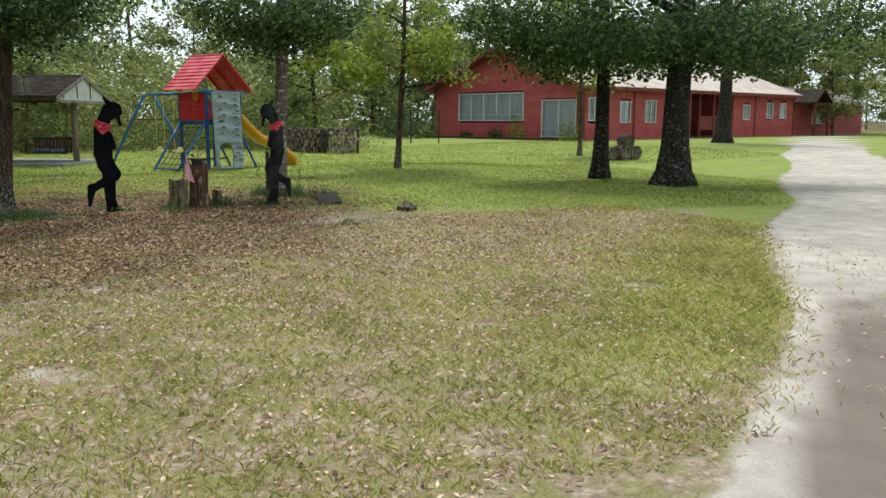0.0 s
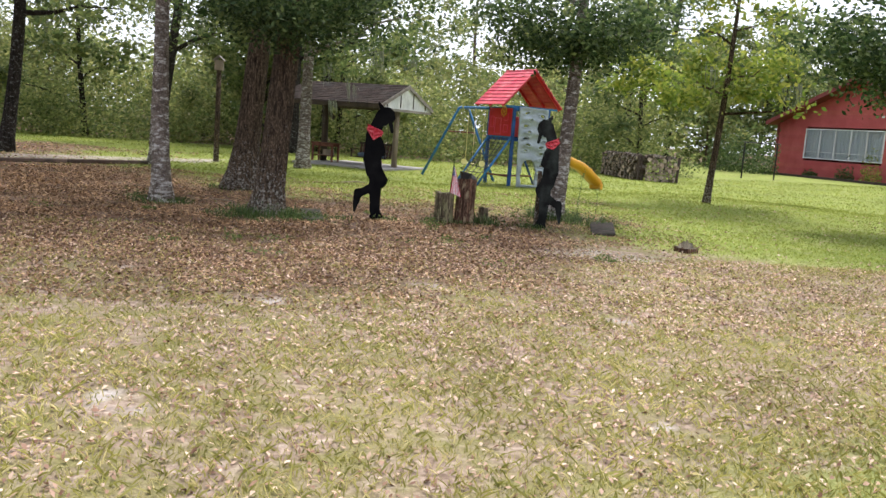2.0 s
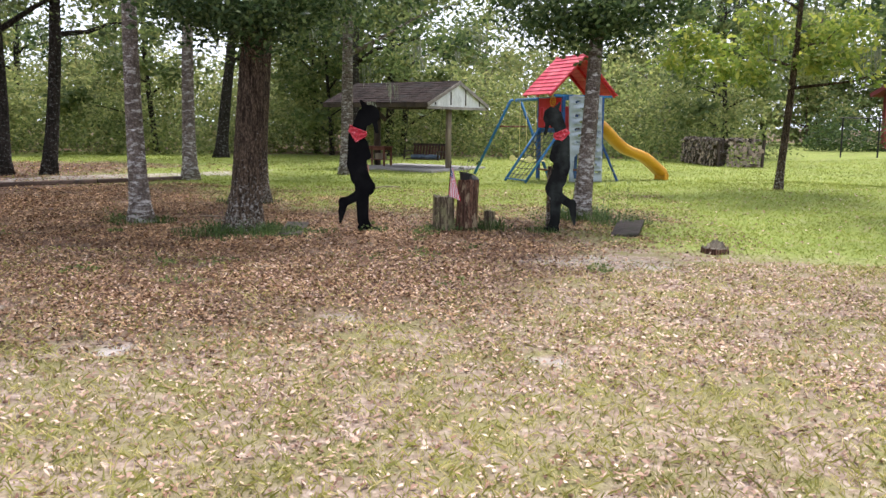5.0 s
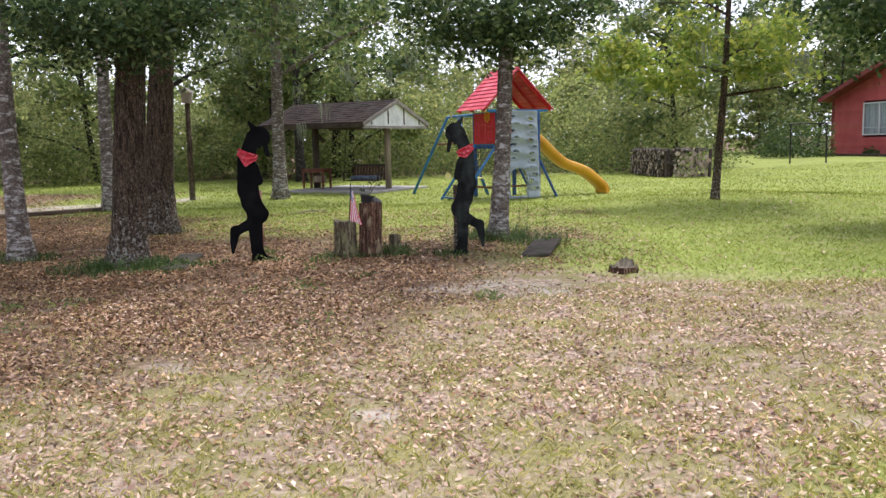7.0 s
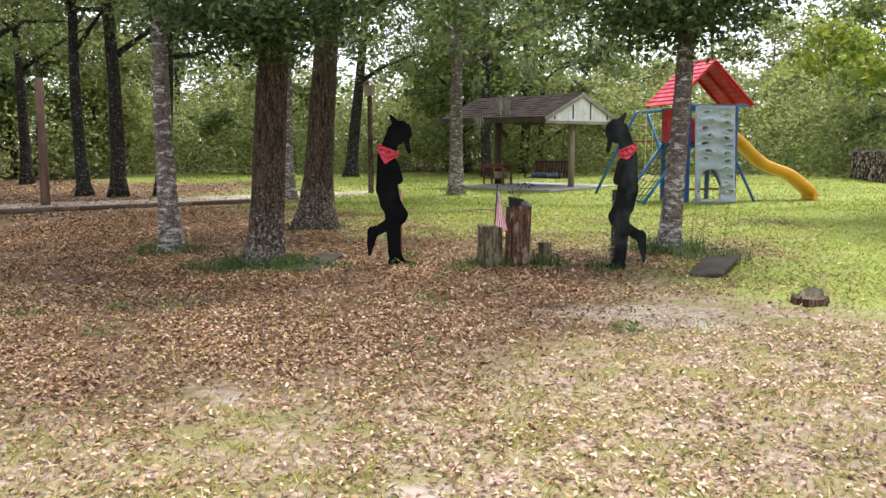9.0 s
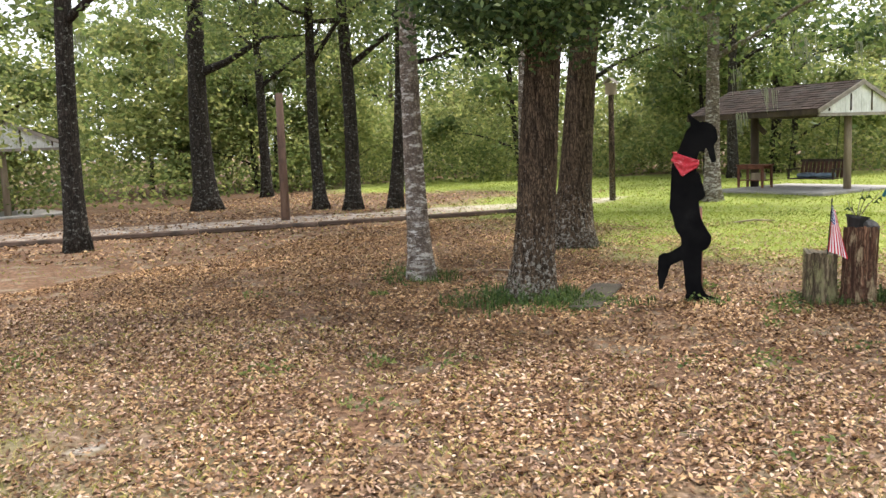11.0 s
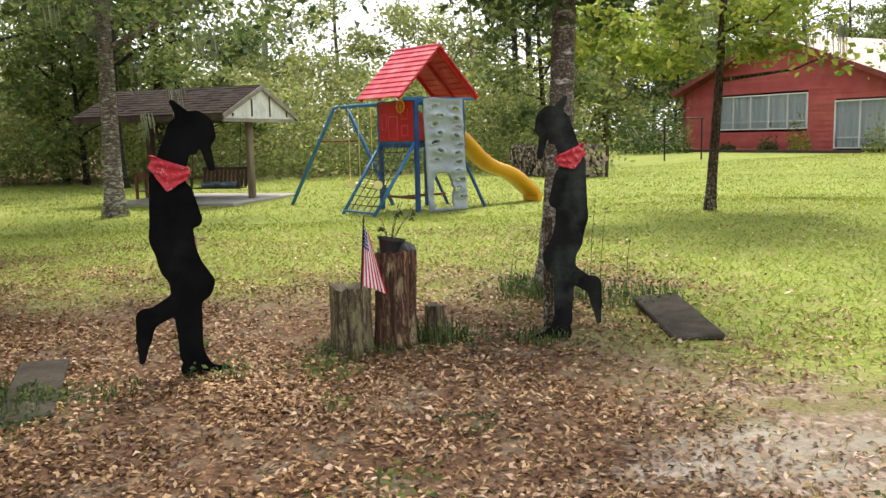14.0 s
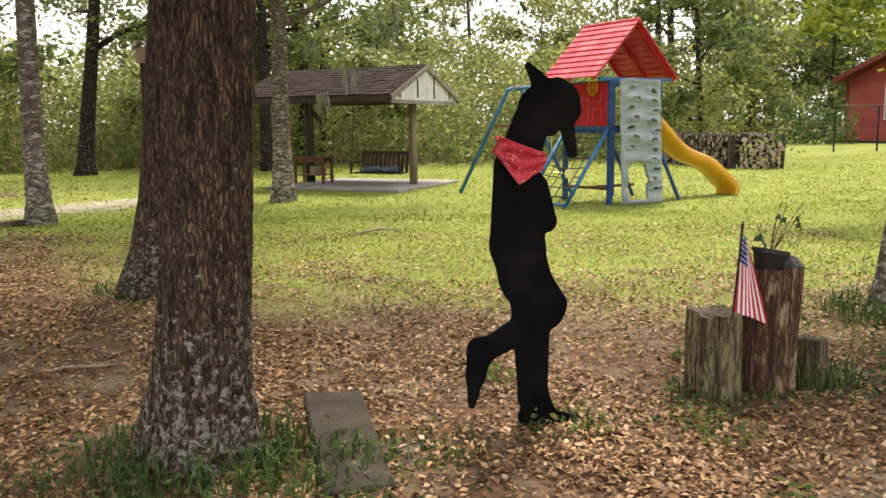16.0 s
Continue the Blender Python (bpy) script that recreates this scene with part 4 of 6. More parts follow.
for i in range(13):
    v0, v1 = i / 13, (i + 1) / 13
    u0 = 0.36 if i < 7 else 0.0
    bm = bmesh.new()
    cols = [[bm.verts.new(cloth_point(u0 + (1 - u0) * a / 10, v)) for v in (v0, v1)] for a in range(11)]
    for a, b in zip(cols, cols[1:]):
        bm.faces.new((a[0], a[1], b[1], b[0]))
    part("stripe", bm, FLAG_RED if i % 2 == 0 else FLAG_WHITE, flag)
bm = bmesh.new()
cols = [[bm.verts.new(cloth_point(0.36 * a / 6, v / 13)) for v in range(8)] for a in range(7)]
for a, b in zip(cols, cols[1:]):
    for k in range(7):
        bm.faces.new((a[k], a[k + 1], b[k + 1], b[k]))
part("canton", bm, FLAG_BLUE, flag, "dark blue field")
for a in range(5):
    for k in range(4):
        c = cloth_point(0.36 * (a + 0.6) / 5.4, (7 / 13) * (k + 0.5 + 0.2 * (a % 2)) / 4.3)
        bm = bmesh.new()
        bmesh.ops.create_circle(bm, cap_ends=True, segments=5, radius=0.0042, matrix=Matrix.Translation((c[0], c[1] - 0.004, c[2])) @ Matrix.Rotation(math.pi / 2, 4, "X"))
        part("star", bm, FLAG_WHITE, flag)

pot = thing("plant_pot", pose(1.12, 12.42, 0.672, 0, 10, 20) @ Matrix.Scale(1.2, 4), "black plastic pot tipped on a stump, dried plant inside", "plant pot")
bm = tube_bm([(0, 0, 0), (0, 0, 0.10)], [0.055, 0.08], 16, cap=False)
bmesh.ops.contextual_create(bm, geom=[e for e in bm.edges if all(v.co.z < 0.01 for v in e.verts)])
part("pot", bm, POT_BLACK, pot)
part("rim", tube_bm([(0, 0, 0.09), (0, 0, 0.108)], 0.085, 16, cap=False), POT_BLACK, pot)
part("soil", tube_bm([(0, 0, 0.03), (0, 0, 0.085)], [0.06, 0.074], 12), BARK_DARK, pot)
pr = random.Random(2)
for i in range(6):
    a = i * 1.1
    d = Vector((math.cos(a) * 0.12, math.sin(a) * 0.07, 0.14 + 0.14 * pr.random()))
    stem = part("stem", tube_bm([(0, 0, 0.07), d * 0.5 + Vector((0, 0, 0.07)), d + Vector((0.02, 0, 0.06))], [0.004, 0.003, 0.002], 5), BARK, pot)
    part("leaf", (lambda b: (tube(b, [d * 0.9, d * 0.9 + Vector((0.02, 0, 0.02)), d * 0.9 + Vector((0.045, 0.01, 0.0))], [0.002, 0.012, 0.001], 4), b)[1])(bmesh.new()), LEAF_SHRUB, stem)

bm = bmesh.new()
bmesh.ops.create_icosphere(bm, subdivisions=2, radius=0.075)
for v in bm.verts:
    v.co = Vector((v.co.x * 1.1, v.co.y, v.co.z * 0.7)) * (1 + 0.25 * noise.noise(v.co * 14))
rock = part("stone", bm, FIELD_STONE)
rock.matrix_basis = pose(1.245, 12.42, 0.715, 0, 12, 30)
tagged(rock, "small grey stone resting beside the pot on a stump", "stone")

# ---- concrete slabs lying in the leaves ----
for m, s, lab in ((pose(-1.18, 11.86, 0.012, 1, 1, 9), (0.31, 1.25, 0.07), "dark mossy concrete slab half under weeds"),
                  (pose(3.42, 12.6, 0.045, 2, -4, -11), (0.38, 1.35, 0.05), "dark weathered slab tilted on the leaves")):
    bm = bmesh.new()
    box(bm, (0, 0, 0), s, None, 0.012)
    for v in bm.verts:
        v.co += Vector((noise.noise(v.co * 4), noise.noise(v.co * 4 + Vector((5, 0, 0))), 0)) * 0.012
    ob = part("concrete_slab", bm, CONCRETE)
    ob.matrix_basis = m
    tagged(ob, lab, "slab", "slabs")


# ---- playground tower ----
U, V = Vector((0.876, 0.482, 0)), Vector((-0.482, 0.876, 0))
play = thing("playset", Matrix.Translation((3.56, 23.43, 0)) @ Matrix(((U.x, V.x, 0, 0), (U.y, V.y, 0, 0), (0, 0, 1, 0), (0, 0, 0, 1))),
             "playground tower with red roof, blue frame, grey climbing wall, yellow slide", "playset")
TW, D0, D1, PLAT, TOP = 0.60, 0.03, 1.25, 1.38, 2.22
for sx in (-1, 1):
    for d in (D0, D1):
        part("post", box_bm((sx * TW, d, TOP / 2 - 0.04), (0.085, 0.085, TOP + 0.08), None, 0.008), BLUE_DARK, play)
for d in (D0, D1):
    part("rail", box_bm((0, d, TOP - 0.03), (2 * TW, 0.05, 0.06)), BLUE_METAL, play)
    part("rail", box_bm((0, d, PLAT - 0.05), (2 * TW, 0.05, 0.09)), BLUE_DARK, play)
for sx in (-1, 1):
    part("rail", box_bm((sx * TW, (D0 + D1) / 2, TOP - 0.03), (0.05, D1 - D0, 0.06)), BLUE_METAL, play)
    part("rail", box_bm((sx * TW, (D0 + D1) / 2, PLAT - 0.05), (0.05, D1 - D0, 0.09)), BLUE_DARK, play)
for i in range(8):
    part("deck_board", box_bm((0, D0 + 0.09 + i * 0.148, PLAT + 0.015), (2 * TW - 0.1, 0.135, 0.03), None, 0.004), DARK_WOOD, play)
# roof of overlapping red slats on two slopes, dark boards below
RISE, HALF, R0, R1 = 1.03, 1.04, -0.04, 1.44
for sx in (-1, 1):
    slope = math.atan2(RISE, HALF)
    n = 10
    for i in range(n):
        t = (i + 0.5) / n
        part("roof_slat", box_bm((sx * HALF * (1 - t), (R0 + R1) / 2, 2.255 + RISE * t + 0.012), (math.hypot(RISE, HALF) / n * 1.06, R1 - R0, 0.024), Matrix.Rotation(sx * (slope - 0.13), 3, "Y"), 0.006), RED_ROOF, play)
    for d in (R0 + 0.10, (R0 + R1) / 2, R1 - 0.10):
        part("rafter", box_bm((sx * HALF * 0.5, d, 2.255 + RISE * 0.5 - 0.045), (math.hypot(RISE, HALF) * 0.94, 0.05, 0.07), Matrix.Rotation(sx * slope, 3, "Y")), RED_PLASTIC, play)
part("ridge_cap", tube_bm([(0, R0, 2.255 + RISE + 0.01), (0, R1, 2.255 + RISE + 0.01)], 0.035, 8), RED_ROOF, play)
part("tie_beam", box_bm((0, D0, TOP + 0.02), (2 * HALF - 0.3, 0.05, 0.06)), BLUE_METAL, play)
# red play panel with a raised window and a ship's wheel
panel = part("play_panel", box_bm((-TW - 0.035, (D0 + D1) / 2, (PLAT + TOP) / 2), (0.03, D1 - D0 - 0.07, TOP - PLAT - 0.06), None, 0.008), RED_PLASTIC, play)
for c, s in (((0.33, 1.95), (0.2, 0.2)), ((0.33, 1.62), (0.2, 0.2)), ((0.72, 1.68), (0.30, 0.45)), ((1.02, 1.8), (0.16, 0.3))):
    bm = bmesh.new()
    for dx, dz, sx, sz in ((0, s[1] / 2, s[0], 0.02), (0, -s[1] / 2, s[0], 0.02), (s[0] / 2, 0, 0.02, s[1]), (-s[0] / 2, 0, 0.02, s[1])):
        box(bm, (-TW - 0.056, c[0] + dx, c[1] + dz), (0.012, sx, sz))
    part("window_relief", bm, RED_ROOF, panel)
wheel = bmesh.new()
tube(wheel, [(-TW - 0.085, 0.42 + 0.12 * math.cos(a * math.pi / 10), 2.10 + 0.12 * math.sin(a * math.pi / 10)) for a in range(21)], 0.014, 6, cap=False)
for a in range(4):
    d = Vector((0, math.cos(a * math.pi / 4), math.sin(a * math.pi / 4))) * 0.155
    tube(wheel, [Vector((-TW - 0.085, 0.42, 2.10)) - d, Vector((-TW - 0.085, 0.42, 2.10)) + d], 0.009, 5)
part("steering_wheel", wheel, YELLOW_PLASTIC, panel, "yellow plastic ship's wheel")
part("panel_rail", box_bm((-TW, (D0 + D1) / 2, PLAT + 0.0), (0.06, D1 - D0, 0.05)), BLUE_METAL, play)
# side panel on the far faces
part("play_panel", box_bm((0, D1, (PLAT + TOP) / 2 - 0.1), (2 * TW - 0.1, 0.03, 0.6), None, 0.008), RED_PLASTIC, play)


def rock_wall():
    """Moulded climbing wall: a bulging sheet with ledges, oval through holes and an arch at the foot."""
    nx, nz = 40, 96
    w0, h = 1.04, 2.24
    rnd = random.Random(9)
    holes = []
    for k in range(11):
        for m in range(2):
            z = 2.08 - k * 0.175 - 0.06 * m
            x = (-0.27 + 0.5 * m + 0.09 * ((k + m) % 2)) + rnd.uniform(-0.04, 0.04)
            if z > 0.95 or x > 0.14:
                holes.append((x, z, rnd.uniform(0.065, 0.10), rnd.uniform(0.024, 0.036), rnd.uniform(-0.25, 0.25)))

    def gap(x, z):
        best = 9.0
        for cx, cz, rx, rz, tl in holes:
            u, v = x - cx, z - cz - tl * (x - cx)
            best = min(best, math.hypot(u / rx, v / rz))
        return best

    def arch(x, z):
        return max(abs(x + 0.14) / 0.25, abs(z - 0.42) / 0.36) if z < 0.5 else math.hypot((x + 0.14) / 0.25, (z - 0.5) / 0.28)
    bm = bmesh.new()
    grid = []
    for j in range(nz + 1):
        row = []
        for i in range(nx + 1):
            x, z = -0.5 * w0 + w0 * i / nx, h * j / nz
            edge = min(1.0, (0.5 * w0 - abs(x)) / 0.12)
            bul = 0.05 * edge ** 0.5 + 0.022 * math.sin(z * 17.5 + 1.6 * x) * edge + 0.018 * noise.noise(Vector((x * 4, z * 4, 1)))
            g = gap(x, z)
            bul += 0.045 * math.exp(-(g - 1.3) ** 2 * 2.2) * (1 if g > 1 else 0.4)
            row.append(bm.verts.new((x, -0.10 - bul - 0.12 * (1 - z / h), z)))
        grid.append(row)
    for j in range(nz):
        for i in range(nx):
            x, z = -0.5 * w0 + w0 * (i + 0.5) / nx, h * (j + 0.5) / nz
            if gap(x, z) < 0.9 or arch(x, z) < 1:
                continue
            bm.faces.new((grid[j][i], grid[j][i + 1], grid[j + 1][i + 1], grid[j + 1][i]))
    bmesh.ops.delete(bm, geom=[v for v in bm.verts if not v.link_faces], context="VERTS")
    rim = [v for v in bm.verts if v.is_boundary]
    for _ in range(2):
        bmesh.ops.smooth_vert(bm, verts=rim, factor=0.5, use_axis_x=True, use_axis_z=True, use_axis_y=False)
    bmesh.ops.recalc_face_normals(bm, faces=bm.faces)
    ob = part("climbing_wall", bm, GREY_PLASTIC, play, "grey moulded plastic climbing wall with hand holes", True)
    ob.location = (0.0, 0.02, 0)
    so = ob.modifiers.new("thickness", "SOLIDIFY")
    so.thickness = 0.06
    so.offset = -1


rock_wall()
# splayed net ladder
LF = -1.74
for v in (-0.06, 1.02):
    part("ladder_rail", tube_bm([(LF, v, 0), (-TW - 0.03, 0.05 + 1.14 * (v + 0.06) / 1.08, PLAT)], 0.036, 8), BLUE_METAL, play, "", True)
part("ladder_bar", tube_bm([(LF + 0.03, -0.06, 0.06), (LF + 0.03, 1.02, 0.06)], 0.022, 8), BLUE_METAL, play)


def net_point(a, b):
    f = Vector((LF, -0.06 + 1.08 * a, 0.03))
    t = Vector((-TW - 0.03, 0.05 + 1.14 * a, PLAT))
    return f.lerp(t, b) + Vector((0.02 * math.sin(b * math.pi), 0, -0.05 * math.sin(b * math.pi) * math.sin(a * math.pi)))


for i in range(1, 5):
    part("net_rope", tube_bm([net_point(i / 5, b / 8) for b in range(9)], 0.011, 5), ROPE, play)
for j in range(1, 8):
    part("net_rope", tube_bm([net_point(a / 5, j / 8) for a in range(6)], 0.011, 5), ROPE, play)
# swing beam and its end frame
SE = 3.45
part("swing_beam", tube_bm([(-0.25, D1, TOP - 0.02), (-0.12, SE, TOP - 0.02)], 0.045, 10), BLUE_METAL, play, "", True)
part("swing_leg", tube_bm([(-0.22, SE, TOP), (-0.30, SE + 0.04, TOP - 0.05), (-1.20, SE + 0.55, 0)], 0.042, 8), BLUE_METAL, play, "", True)
part("swing_leg", tube_bm([(-0.05, SE, TOP), (0.0, SE - 0.06, TOP - 0.06), (0.08, 1.80, 0)], 0.042, 8), BLUE_METAL, play, "", True)
part("swing_brace", tube_bm([(-0.56, SE + 0.2, 1.43), (0.02, SE - 0.55, 1.43)], 0.022, 8), RED_WOOD, play, "red painted cross bar")
for y0, k in ((1.75, 0), (2.65, 1)):
    sw = part("swing", box_bm((-0.2, y0 + 0.2, 0.48), (0.2, 0.46, 0.035), None, 0.012), PALE_YELLOW, play, "pale yellow plastic swing seat")
    for dy in (0.0, 0.4):
        part("rope", tube_bm([(-0.2, y0 + dy, TOP - 0.04), (-0.2, y0 + dy, 0.49)], 0.008, 5), PALE_YELLOW, sw)
for v in (0.02, 0.95):
    part("foot_disc", tube_bm([(LF + 0.16, v - 0.02, 0.60), (LF + 0.14, v - 0.06, 0.60)], 0.085, 14), PALE_YELLOW, play, "pale yellow round disc")
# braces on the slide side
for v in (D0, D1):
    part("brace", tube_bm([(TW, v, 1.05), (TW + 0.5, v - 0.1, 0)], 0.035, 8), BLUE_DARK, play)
part("ground_bar", box_bm((0, D1 * 0.5, 0.28), (2 * TW, 0.04, 0.05)), RED_WOOD, play)
part("ground_bar", box_bm((-TW, D1 * 0.5, 0.28), (0.04, D1, 0.05)), RED_WOOD, play)
# wavy slide
bm = bmesh.new()
rows = []
NS = 30
for i in range(NS + 1):
    t = i / NS
    u = TW + 0.02 + t * 2.16
    z = PLAT * max(0.0, 1 - t) ** 1.05 * (1 - 0.02) + 0.12 + 0.085 * math.sin(t * 2 * math.pi * 1.55 + 0.6) * (1 - 0.3 * t) - (0.09 if t > 0.97 else 0)
    v = 0.50 - 0.36 * t
    prof = [(-0.26, 0.16), (-0.225, 0.19), (-0.19, 0.16), (-0.16, 0.03), (0, 0.0), (0.16, 0.03), (0.19, 0.16), (0.225, 0.19), (0.26, 0.16), (0.24, -0.02), (0, -0.05), (-0.24, -0.02)]
    rows.append([bm.verts.new((u, v + a, max(z + b, 0.005))) for a, b in prof])
for a, b in zip(rows, rows[1:]):
    for k in range(12):
        bm.faces.new((a[k], a[(k + 1) % 12], b[(k + 1) % 12], b[k]))
bm.faces.new(rows[0][::-1])
bm.faces.new(rows[-1])
bmesh.ops.recalc_face_normals(bm, faces=bm.faces)
part("slide", bm, YELLOW_PLASTIC, play, "wavy yellow plastic slide", True)
part("slide_foot", box_bm((TW + 2.12, 0.14, 0.09), (0.10, 0.50, 0.18), None, 0.02), YELLOW_PLASTIC, play)

# ---- picnic shelter ----
pv, pu = Vector((-0.88, 0.475, 0)), Vector((0.475, 0.88, 0))
shelter = thing("picnic_shelter", Matrix.Translation((-0.33, 28.3, 0)) @ Matrix(((pu.x, pv.x, 0, 0), (pu.y, pv.y, 0, 0), (0, 0, 1, 0), (0, 0, 0, 1))),
                "open shelter with old brown shingle roof and white gable boards", "shelter")
PL, HW, EZ, RZ = 4.15, 1.75, 2.08, 2.78
part("slab", box_bm((0, 1.35, 0.02), (3.3, 3.5, 0.1), None, 0.02), SLAB_PALE, shelter, "pale concrete floor slab")
for d, mt, rr in ((0.05, POST_WOOD, 0.10), (2.95, DARK_WOOD, 0.12)):
    part("post", tube_bm([(0, d, 0.05), (0, d, 1.2), (0, d, RZ - 0.55)], [rr, rr * 0.96, rr * 0.95], 12, wobble=0.08), mt, shelter, "", True)
part("beam", box_bm((0, PL / 2 - 0.15, EZ + 0.02), (0.14, PL - 0.2, 0.16)), DARK_WOOD, shelter)
for d in (0.05, 2.95):
    part("cross_beam", box_bm((0, d, EZ + 0.0), (2 * HW - 0.3, 0.12, 0.14)), DARK_WOOD, shelter)
part("bracket", box_bm((0, 2.78, 1.75), (0.08, 0.5, 0.12), Matrix.Rotation(0.7, 3, "X")), DARK_WOOD, shelter)
sl = math.atan2(RZ - EZ, HW)
for sx in (-1, 1):
    part("roof_deck", box_bm((sx * HW / 2, PL / 2 - 0.35, (EZ + RZ) / 2 + 0.0), (math.hypot(HW, RZ - EZ) + 0.1, PL, 0.05), Matrix.Rotation(sx * sl, 3, "Y")), DARK_WOOD, shelter)
    bm = bmesh.new()
    n = 11
    rs = random.Random(4)
    for i in range(n):
        t = (i + 0.5) / n
        y = -0.36
        while y < PL - 0.36:
            w = min(rs.uniform(0.22, 0.34), PL - 0.34 - y)
            box(bm, (sx * (HW + 0.06) * (1 - t), y + w / 2, EZ + (RZ - EZ) * t + 0.052 + rs.uniform(0, 0.008)), (math.hypot(HW, RZ - EZ) / n * 1.25, w - 0.012, 0.016), Matrix.Rotation(sx * (sl - 0.07), 3, "Y"))
            y += max(w, 0.05)
    part("shingles", bm, SHINGLE, shelter, "weathered brown shingles with moss")
    part("fascia", box_bm((sx * (HW + 0.05), PL / 2 - 0.35, EZ - 0.03), (0.04, PL, 0.13)), DARK_WOOD, shelter)
    part("bargeboard", box_bm((sx * HW / 2, -0.365, (EZ + RZ) / 2 - 0.0), (math.hypot(HW, RZ - EZ) + 0.12, 0.035, 0.11), Matrix.Rotation(sx * sl, 3, "Y")), TIMBER, shelter)
n = 16
for i in range(n):
    x = -HW + 2 * HW * (i + 0.5) / n
    hgt = (RZ - EZ) * (1 - abs(x) / HW) + 0.04
    w = 2 * HW / n - 0.008
    bm = box_bm((x, -0.30, EZ + hgt / 2 - 0.06), (w, 0.02, hgt))
    for v in bm.verts:
        if v.co.z > EZ - 0.06 + hgt / 2:
            v.co.z = EZ + (RZ - EZ) * (1 - abs(v.co.x) / HW) - 0.02
    part("gable_board", bm, WHITE_BOARD, shelter, "white painted board")
    if i % 4 == 1:
        part("batten", box_bm((x + w / 2, -0.318, EZ + hgt / 2 - 0.06), (0.05, 0.02, max(hgt - 0.1, 0.05))), DARK_WOOD, shelter)
part("gable_sill", box_bm((0, -0.31, EZ - 0.10), (2 * HW, 0.05, 0.08)), TIMBER, shelter)

copy_thing(shelter, Matrix.Translation((-21.9, 19.0, 0)) @ Matrix.Rotation(math.radians(9), 4, "Z") @ shelter.matrix_basis.to_3x3().to_4x4())

SWING_WOOD = material("brown_swing_wood", (0.07, 0.03, 0.02), (0.13, 0.06, 0.04), 6, 50, 0.75, 0, 0.35, each=0.12)
# bench swing hung between the posts
bench = thing("porch_swing", shelter.matrix_basis @ pose(-0.1, 0.92, 0.33), "dark wooden porch swing with blue cushions, hung on chains", "swing seat")
for i in range(5):
    part("seat_slat", box_bm((-0.22 + i * 0.1, 0, 0.0), (0.085, 1.3, 0.025)), DARK_WOOD, bench)
for i in range(11):
    part("back_slat", box_bm((0.27 + 0.03, -0.6 + i * 0.12, 0.24), (0.022, 0.085, 0.46), Matrix.Rotation(0.2, 3, "Y")), SWING_WOOD, bench)
part("back_rail", box_bm((0.345, 0, 0.47), (0.04, 1.36, 0.07), Matrix.Rotation(0.2, 3, "Y")), DARK_WOOD, bench)
for sy in (-1, 1):
    arm = part("arm", box_bm((0.0, sy * 0.67, 0.25), (0.52, 0.05, 0.035)), DARK_WOOD, bench)
    part("arm_post", box_bm((-0.2, sy * 0.67, 0.11), (0.045, 0.045, 0.26)), DARK_WOOD, bench)
    part("chain", tube_bm([(-0.15, sy * 0.68, 0.25), (0.05, sy * 0.68, EZ - 0.40)], 0.009, 5), BLACK_IRON, bench)
CUSH = material("blue_grey_cushion", (0.10, 0.14, 0.19), (0.20, 0.26, 0.33), 5, 60, 0.95, 0, 0.2)
for y0, rz in ((-0.32, 0.1), (0.25, -0.2)):
    cu = part("cushion", box_bm((0, 0, 0), (0.40, 0.42, 0.13), None, 0.05), CUSH, None, "", True)
    cu.matrix_basis = bench.matrix_basis @ Matrix.Translation((0.0, y0, 0.085)) @ Matrix.Rotation(rz, 4, "Z")
    tagged(cu, "blue-grey cushion lying on the porch swing", "cushion", "swing cushions")

# small red table with shelves
tab = thing("side_table", shelter.matrix_basis @ pose(-0.55, 2.5, 0.09) @ Matrix.Scale(0.8, 4), "low red-brown wooden table with a shelf and clutter", "table")
for i in range(4):
    part("top_board", box_bm((-0.225 + i * 0.15, 0, 0.78), (0.14, 1.15, 0.04)), RED_WOOD, tab)
for sx in (-1, 1):
    for sy in (-1, 1):
        part("leg", box_bm((sx * 0.24, sy * 0.5, 0.38), (0.07, 0.07, 0.76)), RED_WOOD, tab)
    part("apron", box_bm((sx * 0.24, 0, 0.70), (0.03, 1.0, 0.12)), RED_WOOD, tab)
part("shelf", box_bm((0, 0, 0.25), (0.46, 1.0, 0.03)), RED_WOOD, tab)
crate = part("wooden_crate", box_bm((0, 0, 0.12), (0.3, 0.4, 0.24), None, 0.01), POST_WOOD)
crate.matrix_basis = tab.matrix_basis @ Matrix.Translation((0, -0.15, 0.265))
tagged(crate, "plain wooden box on the low table's shelf", "box")


# ---- red house ----
hw_, hn = Vector((0.33, -0.944, 0)), Vector((0.944, 0.33, 0))
house = thing("red_house", Matrix.Translation((21.85, 49.8, 0.33)) @ Matrix(((hw_.x, hn.x, 0, 0), (hw_.y, hn.y, 0, 0), (0, 0, 1, 0), (0, 0, 0, 1))),
              "long red clapboard house with a pale tan roof", "house")
GL, EV, PK, LEN = 12.0, 3.05, 5.35, 26.0


